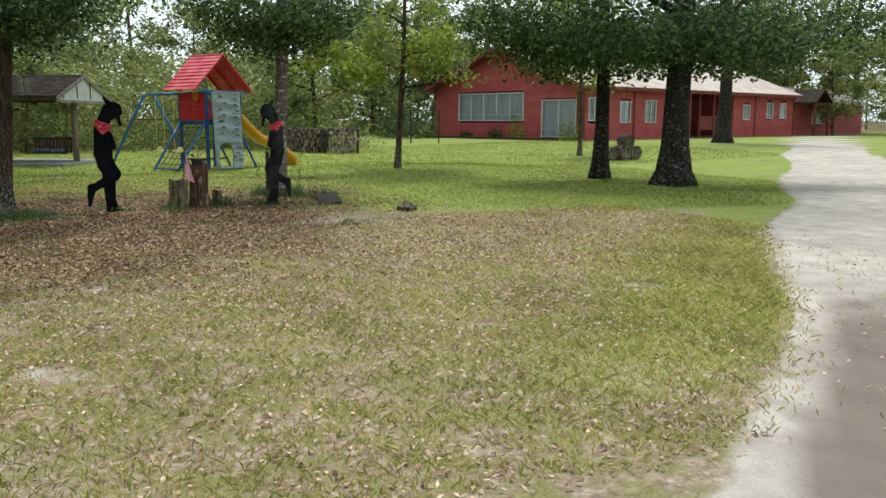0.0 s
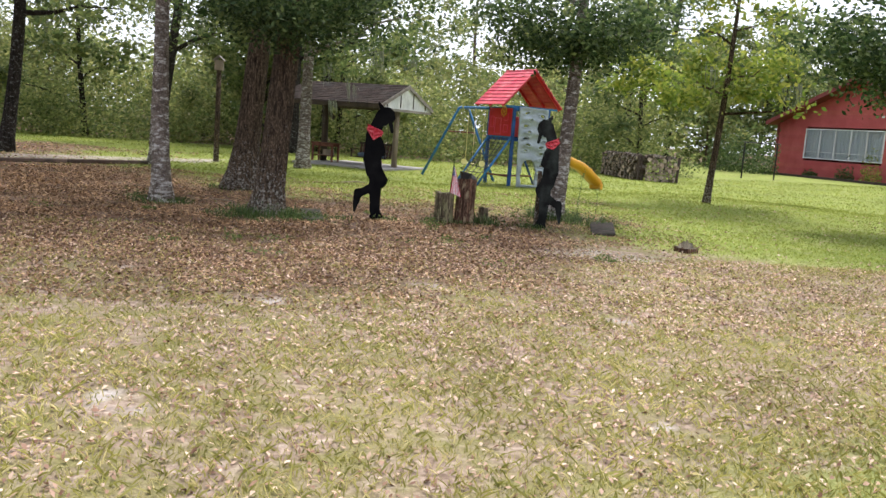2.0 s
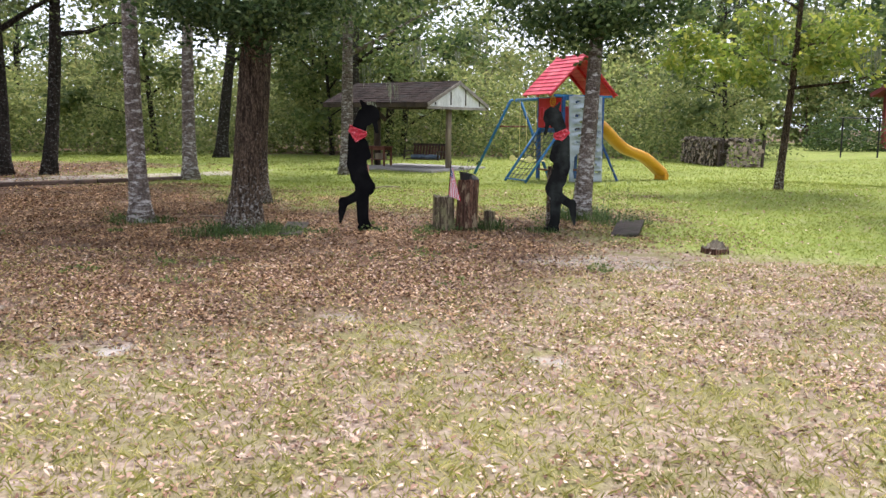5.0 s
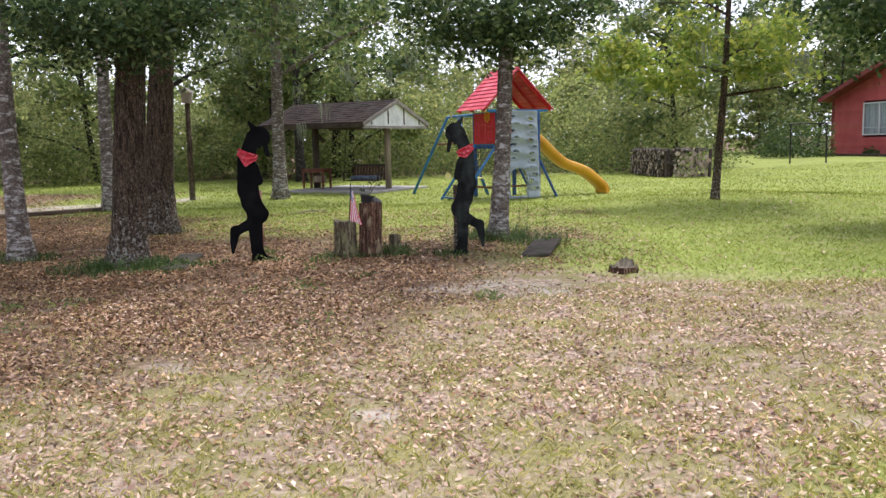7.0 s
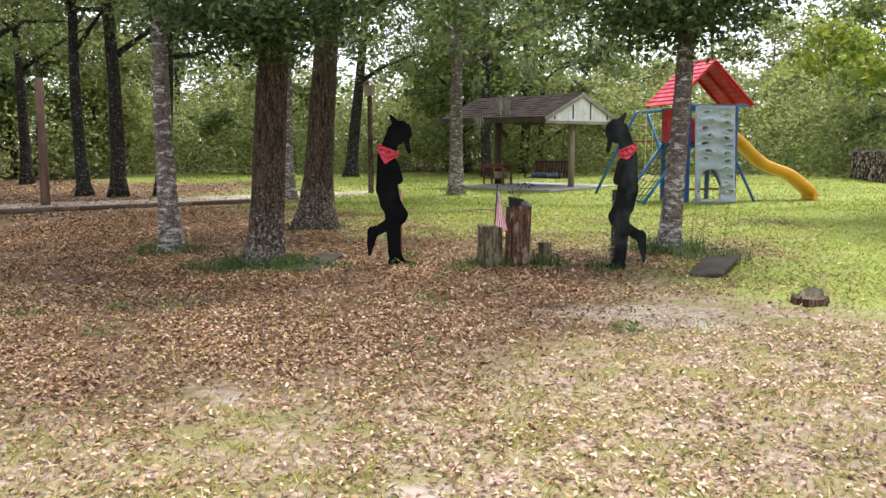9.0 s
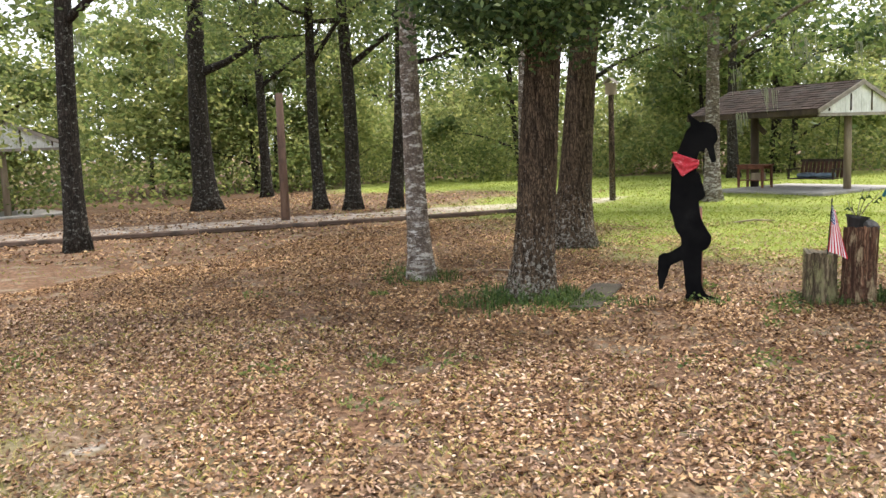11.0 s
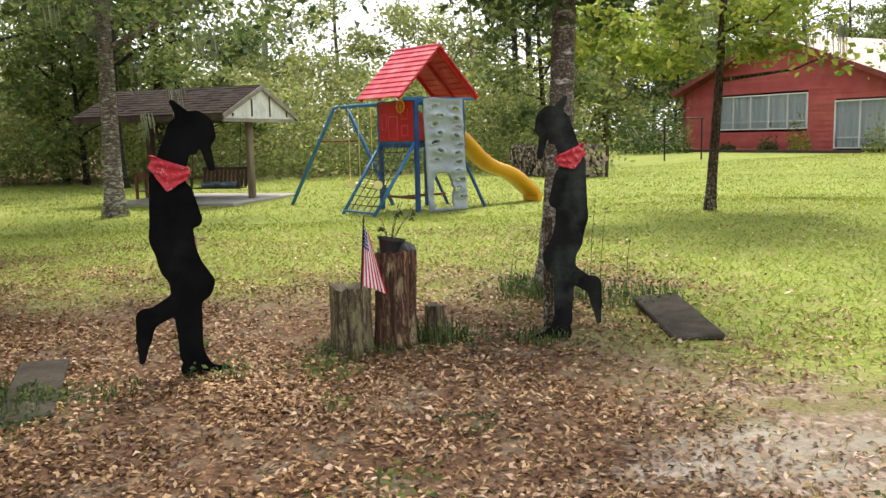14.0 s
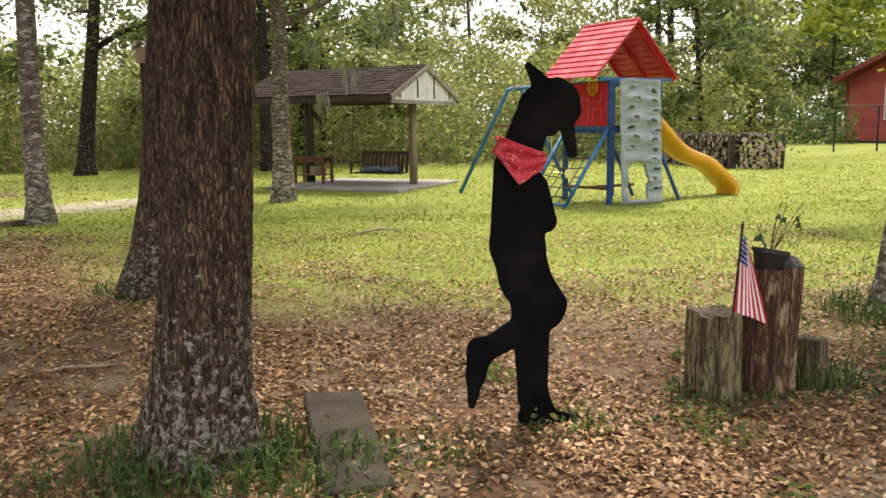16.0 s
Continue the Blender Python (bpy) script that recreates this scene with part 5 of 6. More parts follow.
def lap_wall(name, origin, along, length, height, openings, parent, out, peak=None, mat=SIDING, board=0.235):
    """A wall of lapped boards with real openings: (from, to, sill, head)."""
    along, out = Vector(along), Vector(out)
    bm = bmesh.new()
    z = 0.0
    rows = int(math.ceil((peak or height) / board))
    for i in range(rows):
        z0, z1 = i * board, (i + 1) * board
        lo, hi = 0.0, length
        if peak and (z0 + z1) / 2 > height:
            k = ((z0 + z1) / 2 - height) / (peak - height)
            lo, hi = length / 2 * k, length - length / 2 * k
        elif not peak and z0 >= height:
            continue
        spans = [(lo, hi)]
        for a, b, s0, s1 in openings:
            if z1 > s0 + 0.02 and z0 < s1 - 0.02:
                spans = [q for p in spans for q in ((p[0], min(p[1], a)), (max(p[0], b), p[1])) if q[1] - q[0] > 0.02]
        for a, b in spans:
            o = Vector(origin) + Vector((0, 0, z0))
            pa, pb = o + along * a, o + along * b
            t0, t1 = out * 0.035, out * 0.012
            up = Vector((0, 0, z1 - z0))
            v = [bm.verts.new(p) for p in (pa + t0, pb + t0, pb + t1 + up, pa + t1 + up, pa - out * 0.12, pb - out * 0.12, pb - out * 0.12 + up, pa - out * 0.12 + up)]
            for f in ((0, 1, 2, 3), (5, 4, 7, 6), (4, 5, 1, 0), (3, 2, 6, 7), (4, 0, 3, 7), (1, 5, 6, 2)):
                bm.faces.new([v[k] for k in f])
    bmesh.ops.recalc_face_normals(bm, faces=bm.faces)
    ob = part(name, bm, mat, parent)
    ob["kind"] = "stuff"
    return ob


def curtain_window(parent, name, origin, along, out, a, b, s0, s1, panes, label="white-framed window with drawn pale curtains"):
    o, al, ou = Vector(origin), Vector(along), Vector(out)
    rot = Matrix((al, -ou, Vector((0, 0, 1)))).transposed()
    win = part(name, box_bm(o + al * (a + b) / 2 - ou * 0.10 + Vector((0, 0, (s0 + s1) / 2)), (b - a + 0.02, 0.02, s1 - s0 + 0.02), rot), CURTAIN, parent, label)
    w = (b - a) / panes
    for i in range(panes + 1):
        part("frame", box_bm(o + al * (a + w * i) + ou * 0.03 + Vector((0, 0, (s0 + s1) / 2)), (0.055, 0.07, s1 - s0), rot), WHITE_TRIM, win)
    for z in (s0, s1, s0 + (s1 - s0) * 0.22):
        part("frame", box_bm(o + al * (a + b) / 2 + ou * 0.035 + Vector((0, 0, z)), (b - a + 0.06, 0.07, 0.055 if z in (s0, s1) else 0.03), rot), WHITE_TRIM, win)
    cv = bmesh.new()
    n = int((b - a) / 0.045)
    prev = None
    for i in range(n + 1):
        x = a + 0.02 + (b - a - 0.04) * i / n
        p = o + al * x - ou * (0.055 + 0.022 * math.sin(i * 1.15) + 0.012 * math.sin(i * 0.37))
        cur = (cv.verts.new(p + Vector((0, 0, s0 + 0.03))), cv.verts.new(p + Vector((0, 0, s1 - 0.03))))
        if prev:
            cv.faces.new((prev[0], cur[0], cur[1], prev[1]))
        prev = cur
    part("curtain", cv, CURTAIN, win)
    for i in range(panes):
        g = part("pane", box_bm(o + al * (a + w * (i + 0.5)) + ou * 0.012 + Vector((0, 0, (s0 + s1) / 2)), (w - 0.05, 0.008, s1 - s0 - 0.05), rot), GLASS, win)
        g.visible_shadow = False
    return win


X1, Y1 = Vector((1, 0, 0)), Vector((0, 1, 0))
WIN = (2.25, 7.65, 1.08, 2.70)
DOOR = (9.1, 11.55, 0.18, 2.25)
lap_wall("wall", (0, 0, 0), X1, GL, EV, [WIN, DOOR], house, -Y1, PK)
curtain_window(house, "window", (0, 0, 0), X1, -Y1, *WIN, 5)
curtain_window(house, "sliding_door", (0, 0, 0), X1, -Y1, *DOOR, 2, "sliding glass door with pale blue curtains")
side = [(0.5, 1.5, 1.1, 2.35), (3.5, 4.5, 1.0, 2.2), (6.1, 7.2, 1.0, 2.3)]
lap_wall("wall", (GL, 0, 0), Y1, 11.3, EV, side, house, X1)
for s in side:
    curtain_window(house, "window", (GL, 0, 0), Y1, X1, *s, 2)
# back wall of the porch recess: its shade is put into a darker red
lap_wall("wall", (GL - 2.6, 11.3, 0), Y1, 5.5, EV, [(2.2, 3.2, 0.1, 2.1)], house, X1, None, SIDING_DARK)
far_w = [(1.4, 2.3, 1.2, 2.2), (4.9, 5.8, 1.3, 2.4), (7.0, 7.9, 1.3, 2.4)]
lap_wall("wall", (GL, 16.8, 0), Y1, 9.2, EV, far_w, house, X1)
for s in far_w:
    curtain_window(house, "window", (GL, 0 + 16.8, 0), Y1, X1, *s, 1)
lap_wall("wall", (GL, LEN, 0), -X1, GL, EV, [], house, Y1)
lap_wall("wall", (0, LEN, 0), -Y1, LEN, EV, [], house, -X1)
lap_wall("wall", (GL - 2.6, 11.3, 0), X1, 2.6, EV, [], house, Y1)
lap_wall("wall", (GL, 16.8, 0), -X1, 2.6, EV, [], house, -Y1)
for d in (12.6, 14.4, 16.6):
    part("porch_post", box_bm((GL - 0.15, d, EV / 2), (0.16, 0.16, EV)), SIDING_DARK, house)
part("porch_rail", box_bm((GL - 0.15, 14.6, 0.95), (0.07, 4.0, 0.9)), SIDING_DARK, house)
for d in (0.0, 4.9, 8.6, 19.9, 26.0):
    part("corner_board", box_bm((GL + 0.045, d if d else 0.06, EV / 2), (0.06, 0.16, EV)), SIDING_DARK, house)
part("corner_board", box_bm((0.02, -0.045, EV / 2), (0.16, 0.05, EV)), SIDING_DARK, house)
part("corner_board", box_bm((GL - 0.25, -0.05, EV / 2), (0.22, 0.05, EV)), SIDING_DARK, house)
sh_ = math.atan2(PK - EV, GL / 2)
for sx in (0, 1):
    cx = GL / 4 if sx == 0 else GL * 3 / 4
    part("roof", box_bm((cx + (-0.14 if sx == 0 else 0.25), LEN / 2 - 0.2, (EV + PK) / 2 + 0.03), (math.hypot(GL / 2, PK - EV) + (0.38 if sx == 0 else 0.6), LEN + 1.0, 0.12), Matrix.Rotation((1 if sx else -1) * sh_, 3, "Y")), ROOF_TAN, house)
    part("bargeboard", box_bm((cx + (-0.14 if sx == 0 else 0.25), -0.73, (EV + PK) / 2 - 0.02), (math.hypot(GL / 2, PK - EV) + (0.4 if sx == 0 else 0.62), 0.05, 0.22), Matrix.Rotation((1 if sx else -1) * sh_, 3, "Y")), SIDING_DARK, house)
# dark red sheets added below the roof to darken its pale tan underside
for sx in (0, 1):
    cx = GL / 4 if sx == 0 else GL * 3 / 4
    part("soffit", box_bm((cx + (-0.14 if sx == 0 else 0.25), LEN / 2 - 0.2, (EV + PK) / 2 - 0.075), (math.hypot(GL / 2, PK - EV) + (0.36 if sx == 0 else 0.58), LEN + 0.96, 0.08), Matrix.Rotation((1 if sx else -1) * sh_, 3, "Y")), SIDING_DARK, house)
part("fascia", box_bm((GL + 0.52, LEN / 2 - 0.2, EV - 0.14), (0.05, LEN + 1.0, 0.2)), SIDING_DARK, house)
part("foundation", box_bm((GL / 2, LEN / 2, 0.06), (GL - 0.3, LEN - 0.3, 0.14)), CONCRETE, house)
part("roof_vent", box_bm((GL * 0.75, 22.5, 4.45), (0.5, 0.5, 0.3), Matrix.Rotation(sh_, 3, "Y"), 0.05), WHITE_TRIM, house, "white roof vent")
edging = part("bed_edging", box_bm((6.0, -1.6, 0.05), (11.0, 0.12, 0.14), None, 0.02), DARK_WOOD, None)
edging.matrix_basis = house.matrix_basis.copy()
tagged(edging, "dark timber edging along the house's flower bed", "edging")

shed = thing("red_outbuilding", house.matrix_basis @ pose(GL - 1.0, 28.0, 0), "small red outbuilding with low tan roof and gabled porch", "outbuilding")
lap_wall("wall", (0, 0, 0), Y1, 14.0, 2.5, [(3.6, 5.4, 0.9, 1.9)], shed, X1)
curtain_window(shed, "window", (0, 0, 0), Y1, X1, 3.6, 5.4, 0.9, 1.9, 2)
lap_wall("wall", (-6, 0, 0), X1, 6.0, 2.5, [], shed, -Y1)
lap_wall("wall", (0, 14.0, 0), -X1, 6.0, 2.5, [], shed, Y1)
lap_wall("wall", (-6, 14.0, 0), -Y1, 14.0, 2.5, [], shed, -X1)
for sx in (-1, 1):
    part("roof", box_bm((-3 + sx * 1.7, 7.0, 3.2), (3.9, 14.8, 0.12), Matrix.Rotation(sx * 0.36, 3, "Y")), ROOF_TAN, shed)
for sy in (-1, 1):
    part("porch_roof", box_bm((0.9, 1.0 + sy * 0.75, 3.0), (2.4, 1.8, 0.10), Matrix.Rotation(-sy * 0.6, 3, "X")), SHINGLE, shed)
    part("porch_post", box_bm((1.9, 1.0 + sy * 1.2, 1.25), (0.14, 0.14, 2.5)), SIDING_DARK, shed)
part("porch_beam", box_bm((1.9, 1.0, 2.45), (0.14, 2.8, 0.16)), SIDING_DARK, shed)

# ---- firewood ----
def wood_pile(x, y, rz, length, height, label, seed):
    pile = thing("firewood_pile", at(x, y, rz), label, "firewood", "firewood piles")
    rnd = random.Random(seed)
    shared = []
    for k in range(6):
        bm = bmesh.new()
        n = rnd.choice((3, 4, 5, 6))
        tube(bm, [(0, -0.22, 0), (0, 0.22, 0)], [1.0, 0.97], n, wobble=0.75, seed=seed * 10 + k)
        me = bpy.data.meshes.new("log")
        for f in bm.faces:
            f.material_index = 1 if len(f.verts) > 4 or abs(f.normal.y) > 0.8 else 0
        bm.normal_update()
        for f in bm.faces:
            f.material_index = 1 if abs(f.normal.y) > 0.8 else 0
        bm.to_mesh(me)
        bm.free()
        me.materials.append(LOG_BARK)
        me.materials.append(LOG_END)
        shared.append(me)
    z, row = 0.07, 0
    while z < height:
        x0 = -length / 2 + rnd.uniform(0, 0.1)
        while x0 < length / 2:
            r = rnd.uniform(0.055, 0.105)
            if not (z > height - 0.3 and rnd.random() < 0.3):
                ob = new("log", rnd.choice(shared))
                ob.parent = pile
                ob.matrix_basis = Matrix.Translation((x0 + r, rnd.uniform(-0.10, 0.10), z + rnd.uniform(-0.035, 0.035))) @ Matrix.Rotation(rnd.uniform(-0.12, 0.12), 4, "Z") @ Matrix.Rotation(rnd.uniform(0, 6), 4, "Y") @ Matrix.Diagonal((r, 1, r, 1))
            x0 += 2 * r * 0.96
        z += 0.135
        row += 1
    for k in range(int(length * 12)):
        r = rnd.uniform(0.05, 0.09)
        ob = new("log", rnd.choice(shared))
        ob.parent = pile
        ob.matrix_basis = Matrix.Translation((rnd.uniform(-0.46, 0.46) * length, rnd.uniform(-0.12, 0.12), height + rnd.uniform(-0.03, 0.07))) @ Matrix.Rotation(rnd.uniform(-0.9, 0.9), 4, "Z") @ Matrix.Rotation(rnd.uniform(0, 6), 4, "Y") @ Matrix.Diagonal((r, 0.9, r, 1))
    for sx in (-1, 1):
        part("end_post", tube_bm([(sx * (length / 2 + 0.08), -0.1, 0), (sx * (length / 2 + 0.12), -0.1, height + 0.05)], 0.06, 8), DARK_WOOD, pile)
    return pile


wood_pile(9.25, 35.7, -84, 4.2, 0.95, "stack of split firewood with dark ends", 3)
wood_pile(10.25, 33.5, -12, 1.25, 0.98, "stack of split firewood between dark posts", 6)

rs = thing("log_rounds", at(17.4, 23.1, 0, 0.05), "heap of dark sawn log rounds on the lawn", "logs")
for i, (dx, dy, z, r) in enumerate(((0, 0, 0.28, 0.27), (0.5, 0.1, 0.26, 0.25), (-0.42, 0.15, 0.24, 0.23), (0.2, 0.1, 0.68, 0.22))):
    bm = tube_bm([(dx, dy - 0.25, z), (dx, dy + 0.25, z)], r, 14, wobble=0.08, seed=i)
    part("log", bm, LOG_BARK, rs)

# ---- lane edging, poles and small posts ----
lane_dir = Vector((0.67, 0.74, 0))
for k, off in enumerate((-1.15,)):
    for i in range(5):
        c = Vector((-9.0, 18.9, 0)) + lane_dir * (i * 2.46 - 7.2) + Vector((-0.74, 0.67, 0)) * (1.15 + off)
        t = part("landscape_timber", box_bm((0, 0, 0.05), (2.44, 0.10, 0.10), None, 0.02), LANE_WOOD)
        t.matrix_basis = pose(c.x, c.y, 0, 0, 0, math.degrees(math.atan2(lane_dir.y, lane_dir.x)) + (i % 3 - 1) * 0.8)
        tagged(t, "weathered dark timber edging the dirt lane", "timber", "lane timbers")
POLE_WOOD = material("red_brown_pole_wood", (0.10, 0.055, 0.04), (0.22, 0.14, 0.10), 6, 40, 0.9, 0, 0.5, (1, 1, 0.12), (0.05, 0.04, 0.035), 2.5, (0.52, 0.7))
pole = thing("wooden_pole", at(-11.6, 19.3), "tall weathered wooden pole beside the lane", "pole")
part("pole", tube_bm([(0, 0, -0.1), (0.01, 0, 1.5), (0.03, 0, 2.95)], [0.105, 0.095, 0.085], 12, wobble=0.06), POLE_WOOD, pole, "", True)
part("cap", tube_bm([(0.03, 0, 2.951), (0.03, 0, 2.965)], [0.08, 0.075], 12), STUMP_TOP, pole)
bird = thing("birdhouse_pole", at(-5.8, 25.7), "reddish wooden pole with a small bird house on top", "bird house")
part("pole", tube_bm([(0, 0, -0.1), (0, 0, 2.75)], [0.085, 0.07], 10, wobble=0.06), BARK, bird, "", True)
part("house_box", box_bm((0, 0, 2.9), (0.24, 0.24, 0.30), None, 0.01), POST_WOOD, bird)
for sx in (-1, 1):
    part("house_roof", box_bm((sx * 0.085, 0, 3.11), (0.23, 0.32, 0.02), Matrix.Rotation(sx * 0.7, 3, "Y")), TIMBER, bird)
gate = thing("clothesline_frame", at(16.3, 40.4, -32, 0.2), "dark metal frame of two posts and a top bar", "frame")
for dx in (0, 1.5):
    part("post", tube_bm([(dx, 0, -0.05), (dx, 0, 1.75)], 0.035, 8), BLACK_IRON, gate)
part("top_bar", tube_bm([(-0.1, 0, 1.75), (1.6, 0, 1.75)], 0.025, 8), BLACK_IRON, gate)
branch = part("fallen_branch", tube_bm([(-0.3, 0, 0.03), (-0.1, 0.04, 0.05), (0.2, -0.02, 0.05), (0.45, 0.05, 0.03)], [0.01, 0.02, 0.018, 0.007], 7), POST_WOOD)
branch.matrix_basis = pose(-2.9, 13.2, 0, 0, 0, 14) @ Matrix.Scale(0.6, 4)
tagged(branch, "pale broken branch lying in the leaves", "branch", "fallen branches")
branch = part("fallen_branch", tube_bm([(-0.45, 0, 0.04), (0, 0.05, 0.07), (0.45, -0.02, 0.05)], [0.012, 0.022, 0.01], 7), POST_WOOD)
branch.matrix_basis = pose(-1.1, 19.7, 0, 0, 0, 30) @ Matrix.Scale(0.8, 4)
tagged(branch, "pale broken branch lying on the lawn", "branch", "fallen branches")


# ---- small plants ----
def shrub(x, y, r, h, n, leaf, mat, label, seed, name="weed_clump"):
    g = np.random.default_rng(seed)
    a = g.uniform(0, 6.28, n)
    d = r * np.sqrt(g.uniform(0, 1, n))
    z = np.abs(g.normal(size=n)) * h * 0.45 * (1 - 0.5 * d / r) + 0.015
    p = np.stack([d * np.cos(a), d * np.sin(a), z], -1)
    ob = part_mesh(name, quads_mesh(name, leaf_cards(g, p, leaf, leaf * 0.45, -0.2)), mat)
    ob.matrix_basis = at(x, y, 0, float(rise(x, y)))
    tagged(ob, label, "plant", "weeds", "stuff")


for i, (x, y, r, h, n) in enumerate(((-1.55, 11.35, 0.5, 0.22, 700), (-2.2, 11.4, 0.4, 0.25, 500), (-1.25, 11.45, 0.3, 0.16, 300), (-3.55, 12.25, 0.4, 0.16, 350), (-3.95, 12.6, 0.3, 0.3, 250),
                                  (0.68, 12.2, 0.16, 0.14, 70), (1.1, 12.24, 0.16, 0.12, 55), (1.5, 12.42, 0.2, 0.24, 170), (2.5, 13.9, 0.4, 0.35, 500), (3.1, 13.7, 0.3, 0.3, 250), (3.35, 13.2, 0.25, 0.45, 200),
                                  (0.25, 12.0, 0.15, 0.06, 40), (1.3, 10.6, 0.14, 0.08, 60), (0.3, 9.6, 0.16, 0.09, 60))):
    shrub(x, y, r * 1.25, h, int(n * 0.55), 0.042, LEAF_SHRUB, "low green weeds growing in the leaf litter", 100 + i)


def tuft(x, y, r, h, n, seed, mat=LEAF_SHRUB, label="long dark green grass and weeds at a tree's foot", around=0.0):
    """Bent blades rising from the soil; around: the bare radius that a trunk leaves in the middle."""
    g = np.random.default_rng(seed)
    a, d = g.uniform(0, 6.28, n), around + (r - around) * np.sqrt(g.uniform(0, 1, n))
    foot = np.stack([d * np.cos(a), d * np.sin(a), np.zeros(n)], -1)
    t, hh = g.uniform(0, 6.28, n), h * g.uniform(0.35, 1.0, n)
    lean = np.stack([np.cos(t), np.sin(t), np.zeros(n)], -1) * (hh * g.uniform(0.2, 0.9, n))[:, None]
    side = np.stack([-np.sin(t), np.cos(t), np.zeros(n)], -1) * (0.0045 * g.uniform(0.6, 1.5, n))[:, None]
    up = np.stack([np.zeros(n), np.zeros(n), hh], -1)
    mid, tip = foot + lean * 0.35 + up * 0.68, foot + lean + up * g.uniform(0.7, 1.0, n)[:, None]
    q = np.concatenate([np.stack([foot - side, foot + side, mid + side, mid - side], 1), np.stack([mid - side, mid + side, tip + side * 0.15, tip - side * 0.15], 1)])
    ob = part_mesh("weed_clump", quads_mesh("weed_clump", q), mat)
    ob.matrix_basis = at(x, y)
    tagged(ob, label, "plant", "weeds", "stuff")


for i, (x, y, r, h, n, ar) in enumerate(((-1.84, 11.72, 0.5, 0.18, 420, 0.2), (-1.35, 11.5, 0.3, 0.16, 200, 0.0), (-2.2, 11.25, 0.4, 0.13, 180, 0.0), (-1.9, 10.95, 0.5, 0.09, 130, 0.0),
                                        (-3.6, 12.45, 0.5, 0.14, 220, 0.15), (2.86, 14.05, 0.5, 0.26, 420, 0.14), (0.85, 12.4, 0.3, 0.1, 70, 0.15), (1.15, 12.45, 0.32, 0.1, 70, 0.15),
                                        (1.5, 12.5, 0.2, 0.22, 90, 0.06), (3.4, 13.5, 0.5, 0.2, 200, 0.0), (-3.05, 15.85, 0.6, 0.12, 160, 0.28), (-0.75, 11.7, 0.25, 0.1, 120, 0.0), (-0.1, 11.95, 0.25, 0.09, 90, 0.0), (2.2, 12.3, 0.22, 0.12, 130, 0.0))):
    tuft(x, y, r, h, n, 300 + i, around=ar)
for i, (x, y, h) in enumerate(((3.15, 13.55, 0.85), (3.55, 13.9, 0.7), (3.3, 14.2, 0.95), (2.35, 13.7, 0.55))):
    weed = thing("tall_weed", at(x, y), "tall thin weed stalk with small leaves", "plant", "tall weeds")
    part("stem", tube_bm([(0, 0, -0.02), (0.02, 0.01, h * 0.5), (0.06, 0, h)], [0.004, 0.003, 0.0015], 5), LEAF_SHRUB, weed)
    g = np.random.default_rng(400 + i)
    zz = np.sort(g.uniform(0.15, 1.0, 22)) * h
    part_mesh("leaves", quads_mesh("leaves", leaf_cards(g, np.stack([0.05 * zz / h + g.normal(size=22) * 0.03, g.normal(size=22) * 0.03, zz], -1), 0.06, 0.02, 0.1)), LEAF_MID, weed)
wg = random.Random(41)
for i in range(22):
    shrub(wg.uniform(-5.0, 3.6), wg.uniform(7.5, 13.2), wg.uniform(0.08, 0.3), wg.uniform(0.06, 0.14), wg.randint(25, 80), 0.05, LEAF_MID, "low green weeds growing in the leaf litter", 170 + i)
for i, (x, y, r, h, n) in enumerate(((0.62, 12.0, 0.2, 0.16, 110), (1.75, 12.25, 0.28, 0.2, 160), (-0.9, 11.2, 0.35, 0.14, 160), (3.6, 13.4, 0.5, 0.3, 260), (2.3, 12.1, 0.25, 0.1, 90))):
    shrub(x, y, r, h, int(n * 0.6), 0.042, LEAF_SHRUB, "low green weeds growing in the leaf litter", 200 + i)
for i, (d, r, h) in enumerate(((6.2, 0.5, 1.0), (7.9, 0.55, 2.0), (11.9, 0.7, 1.9), (3.8, 0.4, 0.5))):
    p = house.matrix_basis @ Vector((d, -0.9, 0))
    shrub(p.x, p.y, r, h, 420, 0.16, LEAF_YELLOW if d > 7 else LEAF_SHRUB, "leafy shrub against the red house wall", 140 + i, "shrub")
shrub(19.0, 47.5, 2.0, 3.4, 2600, 0.2, LEAF_SHRUB, "tall green bush at the corner of the red house", 150, "shrub")


# ---- grass blades and fallen leaves ----
def scatter(n, x0, x1, y0, y1, seed):
    g = np.random.default_rng(seed)
    return g, g.uniform(x0, x1, n), g.uniform(y0, y1, n)


def ground_z(x, y):
    li, lu, sa, da = zones(x, y)
    return 0.018 * wave(x, y, 0.9, 5) + 0.012 * wave(x, y, 2.6, 2) - 0.03 * sa - 0.015 * da + rise(x, y)


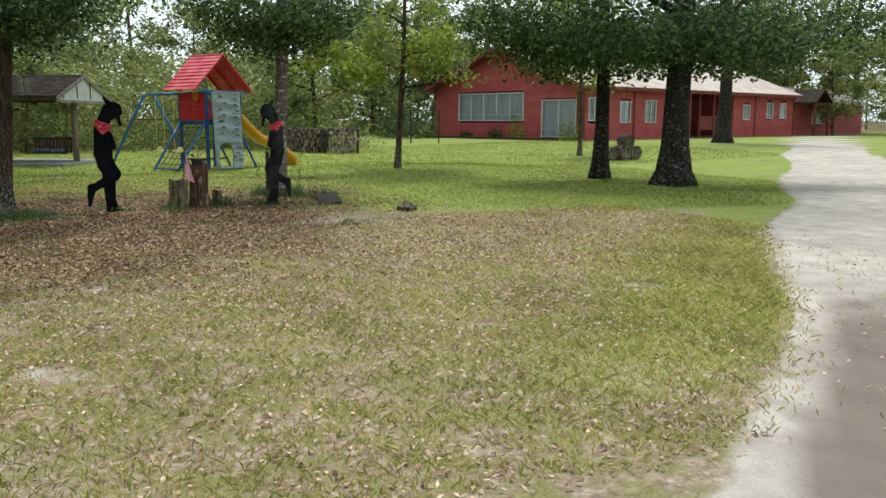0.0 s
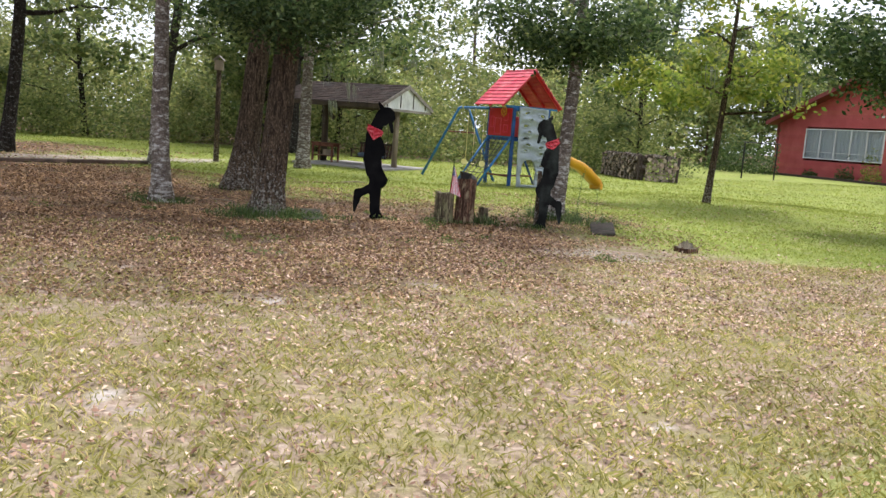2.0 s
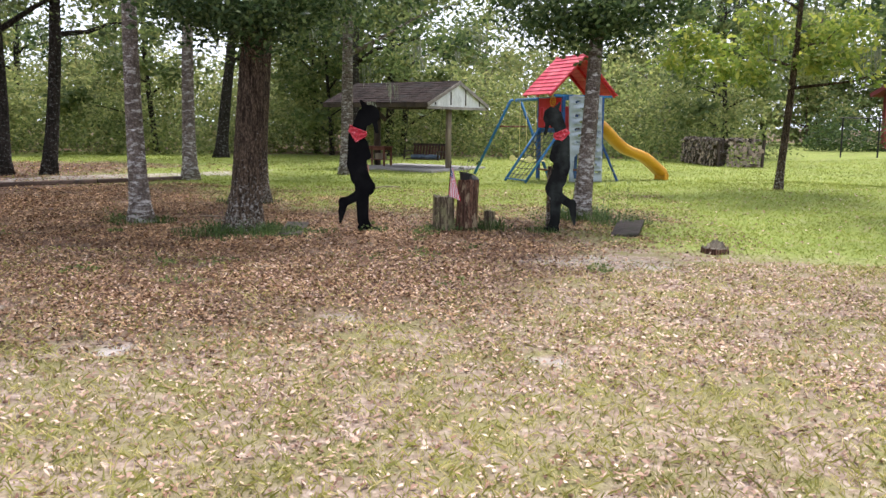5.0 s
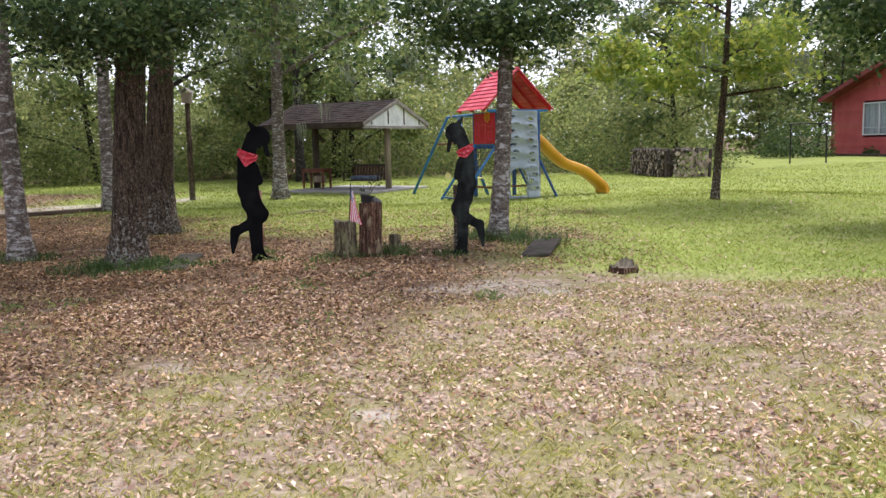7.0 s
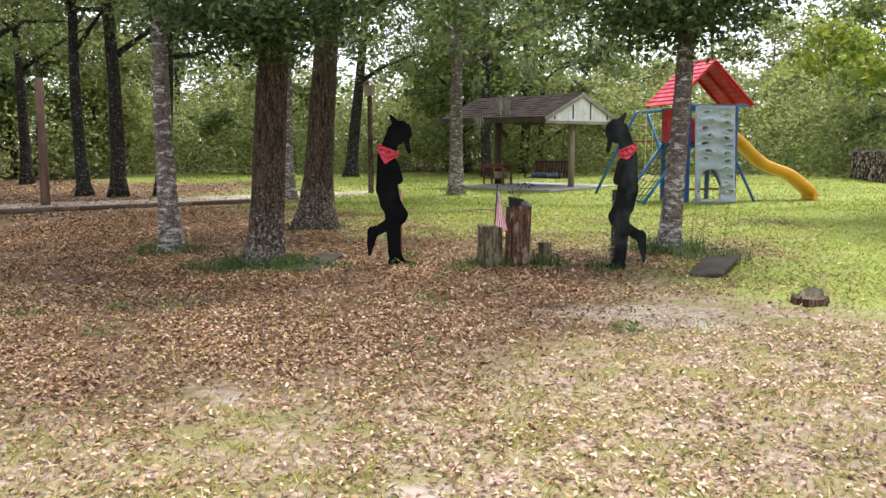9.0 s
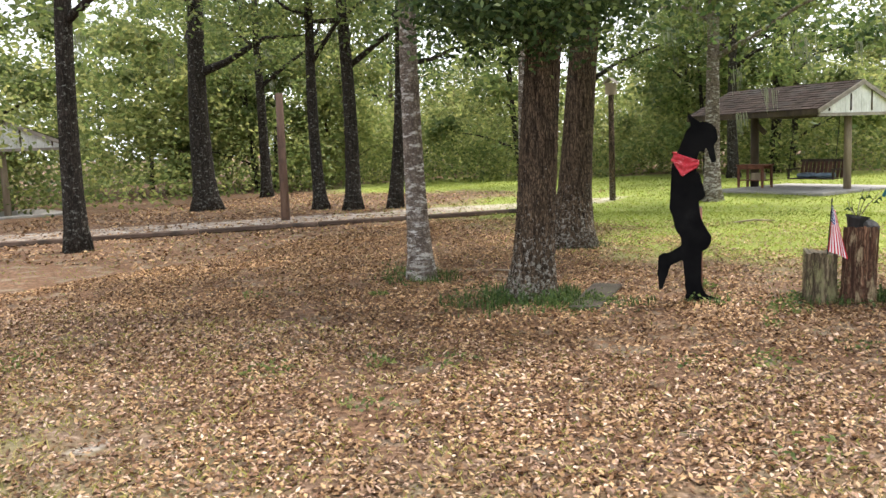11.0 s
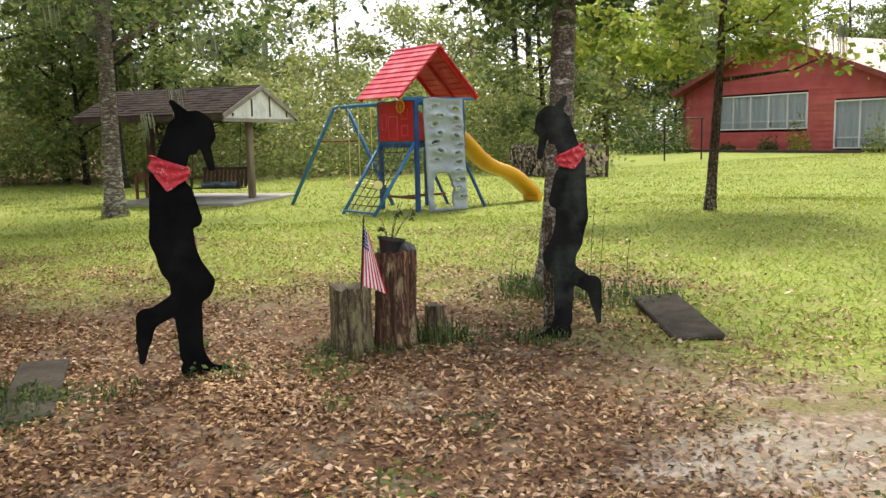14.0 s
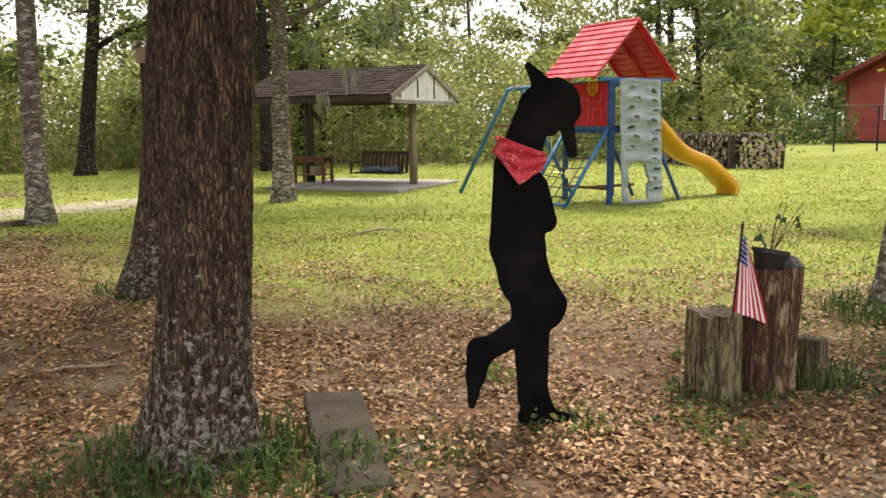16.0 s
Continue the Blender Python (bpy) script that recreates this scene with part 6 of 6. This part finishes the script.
def grass_patch(n, area, seed, hmin, hmax, width, label, mat):
    g, x, y = scatter(n, *area, seed)
    li, lu, sa, da = zones(x, y)
    patchy = wave(x, y, 3.3, 7) * 0.45 + wave(x, y, 7.9, 1) * 0.4 + wave(x, y, 19.0, 5) * 0.35
    keep = g.uniform(0, 1, n) < np.clip((0.34 + 0.26 * (1 - smooth(2.5, 6.5, y)) + 0.55 * patchy + 0.75 * lu) * (1 - 0.62 * li) * (1 - 0.97 * sa), 0.0, 1)
    x, y, lu = x[keep], y[keep], lu[keep]
    n = len(x)
    z = ground_z(x, y)
    a = g.uniform(0, 6.28, n)
    h = g.uniform(hmin, hmax, n) * (0.8 + 0.35 * lu)
    w = width * g.uniform(0.6, 1.4, n)
    ln = g.normal(size=(n, 2)) * h[:, None] * 0.75
    q = np.empty((n, 4, 3))
    s = np.stack([np.cos(a) * w, np.sin(a) * w, np.zeros(n)], -1)
    b = np.stack([x, y, z - 0.004], -1)
    q[:, 0], q[:, 1] = b - s, b + s
    mid = b + np.stack([ln[:, 0] * 0.45, ln[:, 1] * 0.45, h * 0.65], -1)
    q[:, 2] = b + np.stack([ln[:, 0], ln[:, 1], h * 0.95], -1)
    q[:, 3] = mid - s * 0.8
    tagged(part_mesh("grass", quads_mesh("grass", q), mat), label, "grass", kind="stuff")


grass_patch(260000, (-6.5, 8.0, 0.6, 9.8), 1, 0.018, 0.06, 0.0036, "thin patchy yellow-green lawn grass", GRASS)
grass_patch(130000, (-12, 15, 9, 22), 2, 0.018, 0.045, 0.0045, "short green lawn grass beyond the figures", LAWN)
grass_patch(70000, (-18, 24, 21, 38), 3, 0.025, 0.055, 0.009, "bright mown grass round the playset", LAWN)


def fallen(n, area, seed, size, only_litter, label, mat):
    g, x, y = scatter(n, *area, seed)
    li, lu, sa, da = zones(x, y)
    drift = np.clip(0.62 + 0.5 * wave(x, y, 1.6, 6) + 0.4 * wave(x, y, 4.4, 2) + 0.3 * wave(x, y, 11.0, 4), 0.1, 1)
    keep = g.uniform(0, 1, n) < np.where(li > 0.15, 0.25 + 0.75 * li, only_litter * (0.4 + 0.6 * smooth(1.5, 6.5, y))) * (1 - 0.94 * sa) * drift
    x, y = x[keep], y[keep]
    n = len(x)
    z = ground_z(x, y) + 0.006 + np.abs(g.normal(size=n)) * 0.008
    a = g.uniform(0, 6.28, n)
    t = g.normal(size=(n, 2)) * 0.34
    d = np.stack([np.cos(a), np.sin(a), t[:, 0]], -1)
    s = np.stack([-np.sin(a), np.cos(a), t[:, 1]], -1)
    ln, wd = (size * g.uniform(0.55, 1.25, n))[:, None], (size * 0.45 * g.uniform(0.6, 1.3, n))[:, None]
    c = np.stack([x, y, z], -1)
    q = np.empty((n, 4, 3))
    q[:, 0], q[:, 2] = c - d * ln * 0.5, c + d * ln * 0.5
    up = np.array([0, 0, 1.0]) * (g.uniform(0.0, 0.4, n)[:, None] * wd)
    q[:, 1], q[:, 3] = c + s * wd * 0.5 + up, c - s * wd * 0.5 + up
    tagged(part_mesh("fallen_leaves", quads_mesh("fallen_leaves", q), mat), label, "leaf litter", kind="stuff")


fallen(470000, (-8, 5.0, 5.2, 20.0), 11, 0.045, 0.12, "thick brown and tan fallen oak leaves", LITTER)
fallen(170000, (-7, 7.5, 0.5, 9.8), 12, 0.04, 0.8, "scattered pale dry leaves on thin grass", DRY_LEAF)
fallen(34000, (-20, -5, 12, 30), 13, 0.09, 0.05, "fallen leaves below the trees by the lane", LITTER)
fallen(9000, (-4, 14, 9, 20), 14, 0.06, 0.5, "stray dry leaves on the green lawn", DRY_LEAF)
